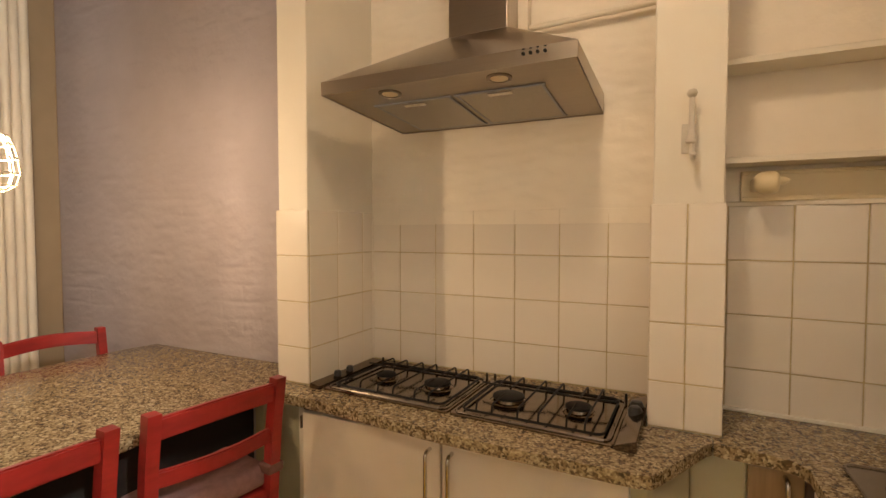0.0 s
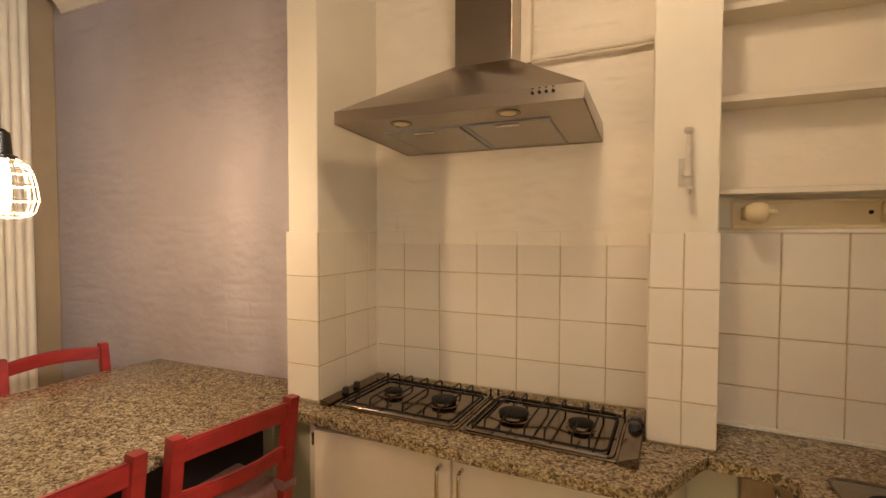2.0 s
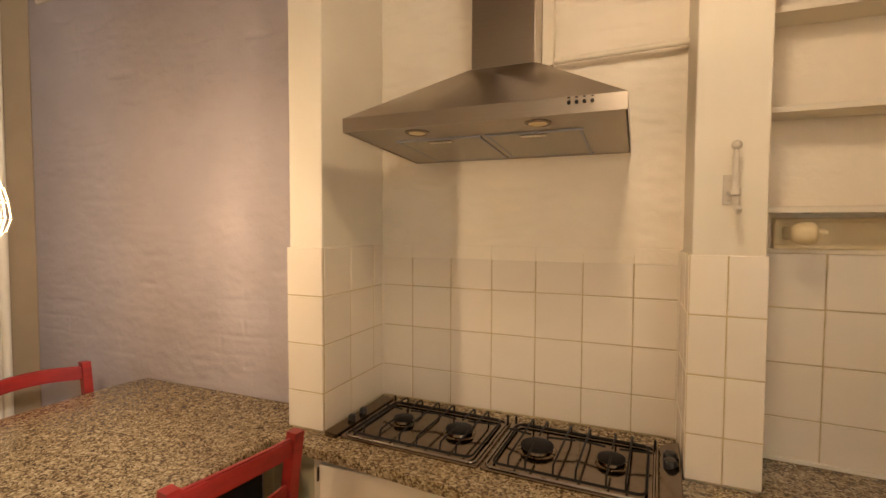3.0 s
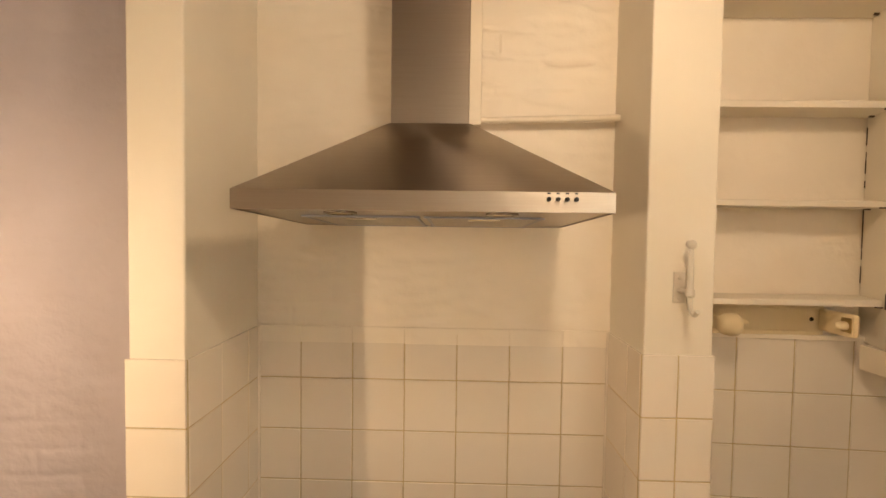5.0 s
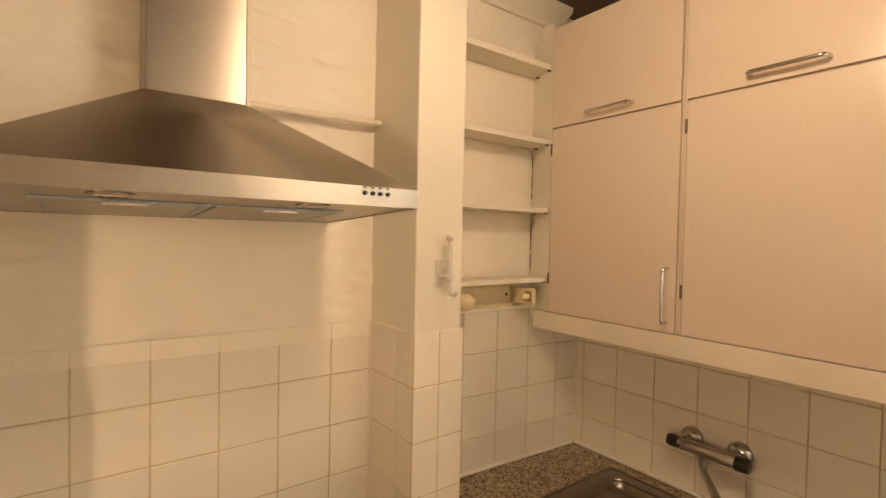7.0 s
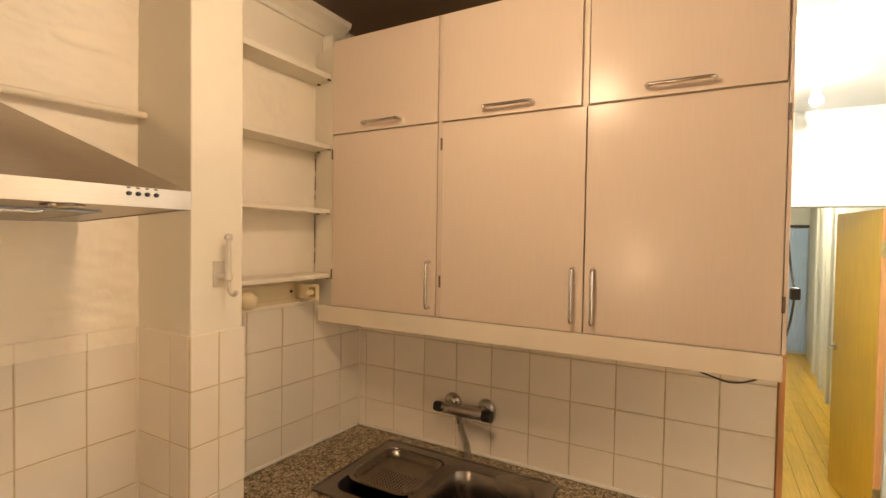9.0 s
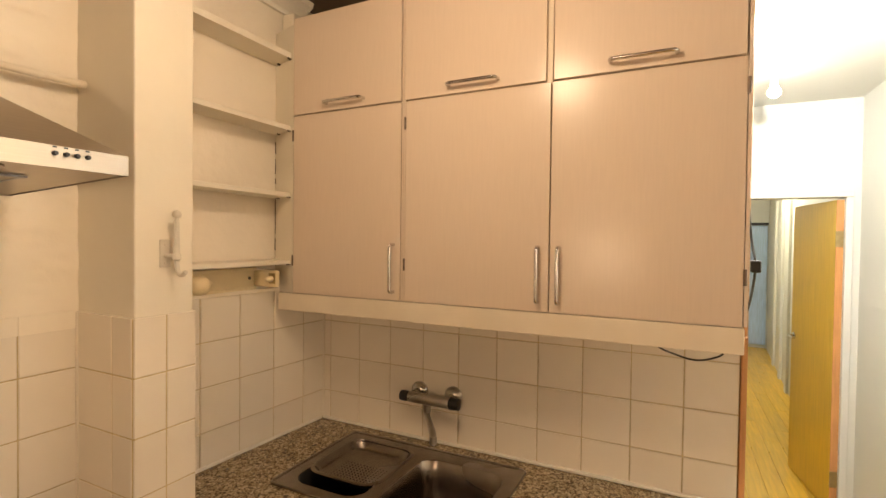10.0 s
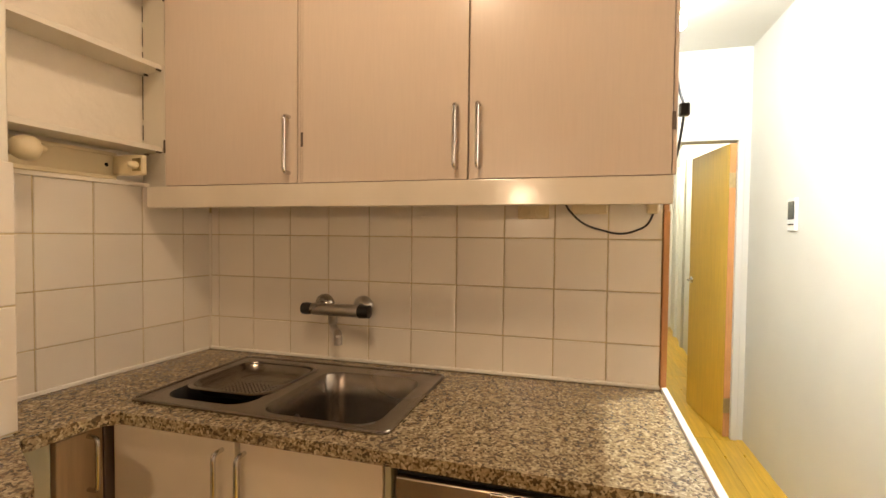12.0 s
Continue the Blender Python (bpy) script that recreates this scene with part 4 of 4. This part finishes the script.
for y in (-1.235, -1.28):
    part("outlet", lathe((1.947, y, 1.430), [(0.019, 0), (0.019, -0.003), (0.016, -0.003), (0.015, 0.0)], 18, "x"), CREAM_PLASTIC, socket, "", True)
box2 = part("junction_box", box(1.938, 1.959, -1.47, -1.37, 1.42, 1.452, 0.004), CREAM_PLASTIC)
tagged(box2, "cream plastic junction box under the cupboard", "junction box")
clip = part("cable_clip", box(1.864, 1.896, -1.596, -1.566, 1.418, 1.4775, 0.006), CREAM_PLASTIC)
tagged(clip, "cream plastic cable plug under the cupboard", "cable plug")
cable = part("cable", tube(arc([(1.88, -1.351, 1.479), (1.88, -1.354, 1.440), (1.88, -1.40, 1.388), (1.88, -1.505, 1.358), (1.88, -1.570, 1.385), (1.88, -1.584, 1.422)], 0.06, 6), 0.0028, 6), BLACK_PLASTIC, None, "", True)
tagged(cable, "thin black cable hanging under the wall cupboard", "cable")
lead = thing("lamp_lead", (1.70, -1.62, 1.60), "black cable with an inline switch on the cupboard side", "cable")
part("wire", tube(arc([(1.79, -1.612, 1.80), (1.75, -1.615, 1.71), (1.70, -1.618, 1.66), (1.70, -1.618, 1.63), (1.73, -1.615, 1.57), (1.77, -1.612, 1.53)], 0.05, 5), 0.003, 6), BLACK_PLASTIC, lead, "", True)
part("switch", box(1.690, 1.710, -1.630, -1.6075, 1.632, 1.662, 0.004), BLACK_PLASTIC, lead, "black inline switch")

# ---- chairs ----
def build_chair():
    """A chair facing -x, its back at x = 0; feet on z = 0."""
    ob = thing("chair", (0, 0, 0), "red painted wooden chair with a dusty pink cushion by the table", "chair", "red chairs round the table")
    for y in (-0.159, 0.185):
        pts = [(0.05, y, 0.0), (0.0, y, 0.35), (-0.01, y, 0.62), (0.012, y, 0.86), (0.035, y, 1.005)]
        own = bmesh.new()
        rows = []
        for x, yy, z in pts:
            rows.append([own.verts.new((x + dx, yy + dy, z)) for dx, dy in ((-0.018, -0.0155), (0.018, -0.0155), (0.018, 0.0155), (-0.018, 0.0155))])
        for r, s in zip(rows, rows[1:]):
            for k in range(4):
                own.faces.new((r[k], r[(k + 1) % 4], s[(k + 1) % 4], s[k]))
        own.faces.new(rows[0][::-1])
        own.faces.new(rows[-1])
        bmesh.ops.bevel(own, geom=[e for e in own.edges if e.calc_face_angle(0) > 0.6], offset=0.004, segments=2, affect="EDGES")
        part("back_post", own, RED, ob)
        part("front_leg", box(-0.43, -0.395, y * 1.05 - 0.017, y * 1.05 + 0.017, 0, 0.64, 0.004), RED, ob)
        part("side_stretcher", box(-0.395, -0.01, y - 0.011, y + 0.011, 0.24, 0.275, 0.003), RED, ob)
    for z0, z1, x, name in ((0.936, 0.990, 0.028, "top_rail"), (0.812, 0.855, 0.008, "middle_rail")):
        own = bmesh.new()
        rows = []
        for k in range(13):
            t = k / 12
            y = -0.1445 + 0.315 * t
            bow = 0.024 * math.sin(math.pi * t)
            rise = 0.011 * math.sin(math.pi * t) if name == "top_rail" else 0
            rows.append([own.verts.new((x + bow + dx, y, z + rise)) for dx, z in ((-0.009, z0), (0.009, z0), (0.012, z1), (-0.006, z1))])
        for r, s in zip(rows, rows[1:]):
            for k in range(4):
                own.faces.new((r[k], r[(k + 1) % 4], s[(k + 1) % 4], s[k]))
        own.faces.new(rows[0][::-1])
        own.faces.new(rows[-1])
        bmesh.ops.recalc_face_normals(own, faces=own.faces)
        bmesh.ops.bevel(own, geom=[e for e in own.edges if e.calc_face_angle(0) > 0.8], offset=0.004, segments=2, affect="EDGES")
        part(name, own, RED, ob)
    part("seat", box(-0.44, -0.005, -0.205, 0.205, 0.64, 0.665, 0.008), RED, ob)
    part("front_stretcher", box(-0.425, -0.40, -0.178, 0.178, 0.20, 0.235, 0.003), RED, ob)
    part("cushion", box(-0.43, -0.015, -0.165, 0.190, 0.666, 0.738, 0.024, 4), CUSHION, ob, "dusty pink seat cushion", True)
    part("tie_strap", box(-0.034, 0.022, 0.160, 0.212, 0.715, 0.745, 0.006), STRAP, ob, "brown cushion tie")
    return ob


chair = build_chair()
chair.matrix_basis = pose(0.0, -0.725, 0, 0, 0, -9)
copy_thing(chair, pose(-0.045, -1.16, 0, 0, 0, -4))
copy_thing(chair, pose(-1.17, -0.509, 0, 0, 0, 171))

# ---- hall ----
door = thing("door_leaf", (4.13, -2.41, 0), "open yellow birch veneer door in the hall", "door")
leaf = part("panel", box(0.002, 0.655, -0.02, 0.02, 0.008, 1.985, 0.002), LEAF_WOOD)
leaf.parent = door
edge = part("edge", box(-0.004, 0.0015, -0.02, 0.02, 0.008, 1.985, 0.0005), EDGE_WOOD, None, "orange brown door edge")
edge.parent = door
for z in (0.22, 1.74):
    h = part("hinge", box(-0.009, -0.0045, -0.018, 0.024, z - 0.05, z + 0.05, 0.001), BRASS, None, "dull metal hinge")
    h.parent = door
knob = part("door_handle", tube(arc([(0.60, 0.02, 1.02), (0.60, 0.06, 1.02), (0.49, 0.065, 1.02)], 0.02), 0.009, 10), CHROME, None, "chrome lever handle", True)
knob.parent = door
rose = part("rose", lathe((0.60, 0.02, 1.02), [(0.026, 0.0), (0.026, 0.006), (0.012, 0.009)], 18, "y"), CHROME, knob, "", True)
door.matrix_basis = pose(4.098, -2.365, 0, 0, 0, 8.6)
thermo = thing("thermostat", (3.385, -2.46, 1.48), "small pale grey wall thermostat with a dark display", "thermostat")
part("body", box(3.335, 3.430, -2.4615, -2.447, 1.395, 1.565, 0.003), GREY_PLASTIC, thermo)
part("display", box(3.345, 3.420, -2.4468, -2.444, 1.455, 1.548, 0.002), DISPLAY, thermo, "dark display")
part("marking", box(3.35, 3.42, -2.4468, -2.4455, 1.425, 1.432), DISPLAY, thermo)
curtain = part("curtain", box(9.56, 9.60, -2.78, -2.55, 0.06, 2.0, 0.01), GLASS_BLUE)
tagged(curtain, "pale blue hanging cloth at the corridor end", "curtain")
cord_rail = part("curtain_rail", box(9.55, 9.60, -2.79, -2.5, 2.01, 2.05, 0.004), BLACK_PLASTIC)
tagged(cord_rail, "dark curtain rail at the corridor end", "curtain rail")

# ---- white sealant along the worktop ----
bm = box(1.945, 1.959, -1.620, -0.079, COUNTER, COUNTER + 0.010, 0.003)
structure("trim_sealant_sink", bm, WHITE_SEAL, "white sealant line between worktop and tiles")
structure("trim_sealant_recess", prism([(1.216, recess_y(1.216) - 0.009), (1.944, recess_y(1.944) - 0.009), (1.944, recess_y(1.944)), (1.216, recess_y(1.216))], COUNTER, COUNTER + 0.010, 0.002), WHITE_SEAL, "white sealant line between worktop and tiles")

# ---- cracks in the paint of the corners ----
for x, y, z0, z1, n in ((1.7210, -0.0235, 1.64, 1.84, 6), (1.7210, -0.0235, 1.90, 2.06, 4)):
    bm = bmesh.new()
    for k in range(n):
        a = z0 + (z1 - z0) * (k + random.uniform(0, 0.5)) / n
        w = random.uniform(0.0008, 0.0018)
        box(x - w, x + w, y - w, y + 0.001, a, a + random.uniform(0.006, 0.05), bm=bm)
    structure("trim_crack", bm, CRACK, "dark crack in the painted corner")

# ---- tiles ----
tile_meshes = {}


def tile_mesh(w, h, axis):
    key = (round(w, 3), round(h, 3), axis)
    if key not in tile_meshes:
        sx, sy = (w, THICK) if axis == "y" else (THICK, w)
        own = box(-sx / 2, sx / 2, -sy / 2, sy / 2, -h / 2, h / 2, 0.0016, 1)
        me = bpy.data.meshes.new("tile")
        own.to_mesh(me)
        own.free()
        me.materials.append(TILE)
        tile_meshes[key] = me
    return tile_meshes[key]


def cuts(a, b, first):
    """Joint lines between a and b on the tile pitch, one of them at first."""
    n = math.ceil((a - first) / PITCH)
    lines, x = [a], first + n * PITCH
    while x < b - 0.012:
        if x > a + 0.012:
            lines.append(x)
        x += PITCH
    return lines + [b]


JOINT = 0.0032


def lay(wall, axis, plane, a, b, first, low=COUNTER + 0.002, top=TILE_TOP, columns=None, slant=0.0):
    """Tiles on an upright plane from a to b; axis: the plane's normal."""
    side = columns or cuts(a, b, first)
    rows = cuts(low, top, TILE_TOP)
    for x0, x1 in zip(side, side[1:]):
        for z0, z1 in zip(rows, rows[1:]):
            ob = new("tile", tile_mesh(x1 - x0 - JOINT, z1 - z0 - JOINT, axis))
            j = random.uniform(-0.0006, 0.0006)
            u, v = (x0 + x1) / 2, (z0 + z1) / 2
            ob.location = (u, plane + slant * u + j, v) if axis == "y" else (plane + j, u, v)
            ob.rotation_euler = (random.uniform(-0.004, 0.004), 0, math.atan(slant) + random.uniform(-0.004, 0.004)) if axis == "y" else (0, random.uniform(-0.004, 0.004), random.uniform(-0.004, 0.004))
            ob.parent = wall


lay(wall_niche, "y", 0.0035, NICHE_L + 0.001, NICHE_R - 0.001, PITCH)
lay(pillar_left, "x", NICHE_L - 0.0035, PILLAR_LY + 0.001, -0.002, -0.22)
lay(pillar_left, "y", PILLAR_LY - 0.0035, PILLAR_L - 0.003, NICHE_L - 0.001, PILLAR_L)
lay(pillar_right, "x", NICHE_R + 0.0035, PILLAR_RY + 0.001, -0.002, -0.155)
lay(pillar_right, "y", PILLAR_RY - 0.0035, NICHE_R + 0.001, PILLAR_R + 0.004, 0, columns=[NICHE_R + 0.001, 1.127, PILLAR_R + 0.004])
lay(wall_recess, "y", recess_y(0) + 0.0035, PILLAR_R + 0.005, 1.959, 1.387, slant=RECESS_SLANT)
lay(wall_sink, "x", 1.9640, -1.620, -0.072, -0.106, top=1.434 + 0.07)
# filled inner corners of the tiling
for x, y, top in ((NICHE_L + 0.0015, -0.0015, TILE_TOP), (NICHE_R - 0.0015, -0.0015, TILE_TOP), (1.9590, recess_y(1.9590) - 0.001, 1.43)):
    structure("trim_tile_corner", box(x - 0.0035, x + 0.0035, y - 0.0035, y + 0.0035, COUNTER + 0.003, top - 0.002, 0.001, 1), TILE, "cream filled corner between tiled walls")
# wall paint lapped over the top of the niche tiles
side = cuts(NICHE_L + 0.001, NICHE_R - 0.001, PITCH)
for x0, x1 in zip(side, side[1:]):
    structure("trim_paint_band", box(x0 + 0.0004, x1 - 0.0004, -0.0016, 0.004, 1.454 + random.uniform(-0.001, 0.001), TILE_TOP + 0.001, 0.0006, 1), CREAM, "wall paint lapped over the tile edge")
# grout behind the pillar tiles
for n, args in enumerate(((NICHE_L - 0.0065, NICHE_L - 0.0018, PILLAR_LY, -0.001), (PILLAR_L, NICHE_L - 0.003, PILLAR_LY - 0.0052, PILLAR_LY - 0.0005),
                          (NICHE_R + 0.0018, NICHE_R + 0.0065, PILLAR_RY, -0.001), (NICHE_R + 0.003, PILLAR_R + 0.002, PILLAR_RY - 0.0052, PILLAR_RY - 0.0005))):
    structure("trim_grout", box(*args, COUNTER, TILE_TOP - 0.003), GROUT, "tile grout on a pillar")

# ---- floor boards ----
floor = bpy.data.objects["floor"]
boards = {}


def lay_boards(x0, x1, y0, y1):
    """Rows of boards along x, clipped to the room."""
    y = y0
    while y < y1 - 0.02:
        x = x0
        first = True
        while x < x1 - 0.01:
            length = random.choice((1.2, 1.5, 1.8, 2.1)) * (random.choice((0.4, 0.7, 1.0)) if first else 1.0)
            length = round(min(length, x1 - x), 2)
            first = False
            if length not in boards:
                me = bpy.data.meshes.new("floor_board")
                own = box(-length / 2 + 0.001, length / 2 - 0.001, -0.0588, 0.0588, -0.012, 0.0, 0.0012, 1)
                own.to_mesh(me)
                own.free()
                me.materials.append(FLOOR_WOOD)
                boards[length] = me
            ob = new("floor_board", boards[length])
            ob.location = (x + length / 2, y + 0.06, 0)
            ob.parent = floor
            x += length
        y += 0.12


lay_boards(-1.77, 2.06, -2.64, -2.40)
lay_boards(2.06, 9.6, -2.52, -2.40)
lay_boards(4.5, 9.6, -2.88, -2.52)
lay_boards(-1.77, 9.6, -2.40, -1.56)
lay_boards(-1.77, 1.40, -1.56, -0.48)
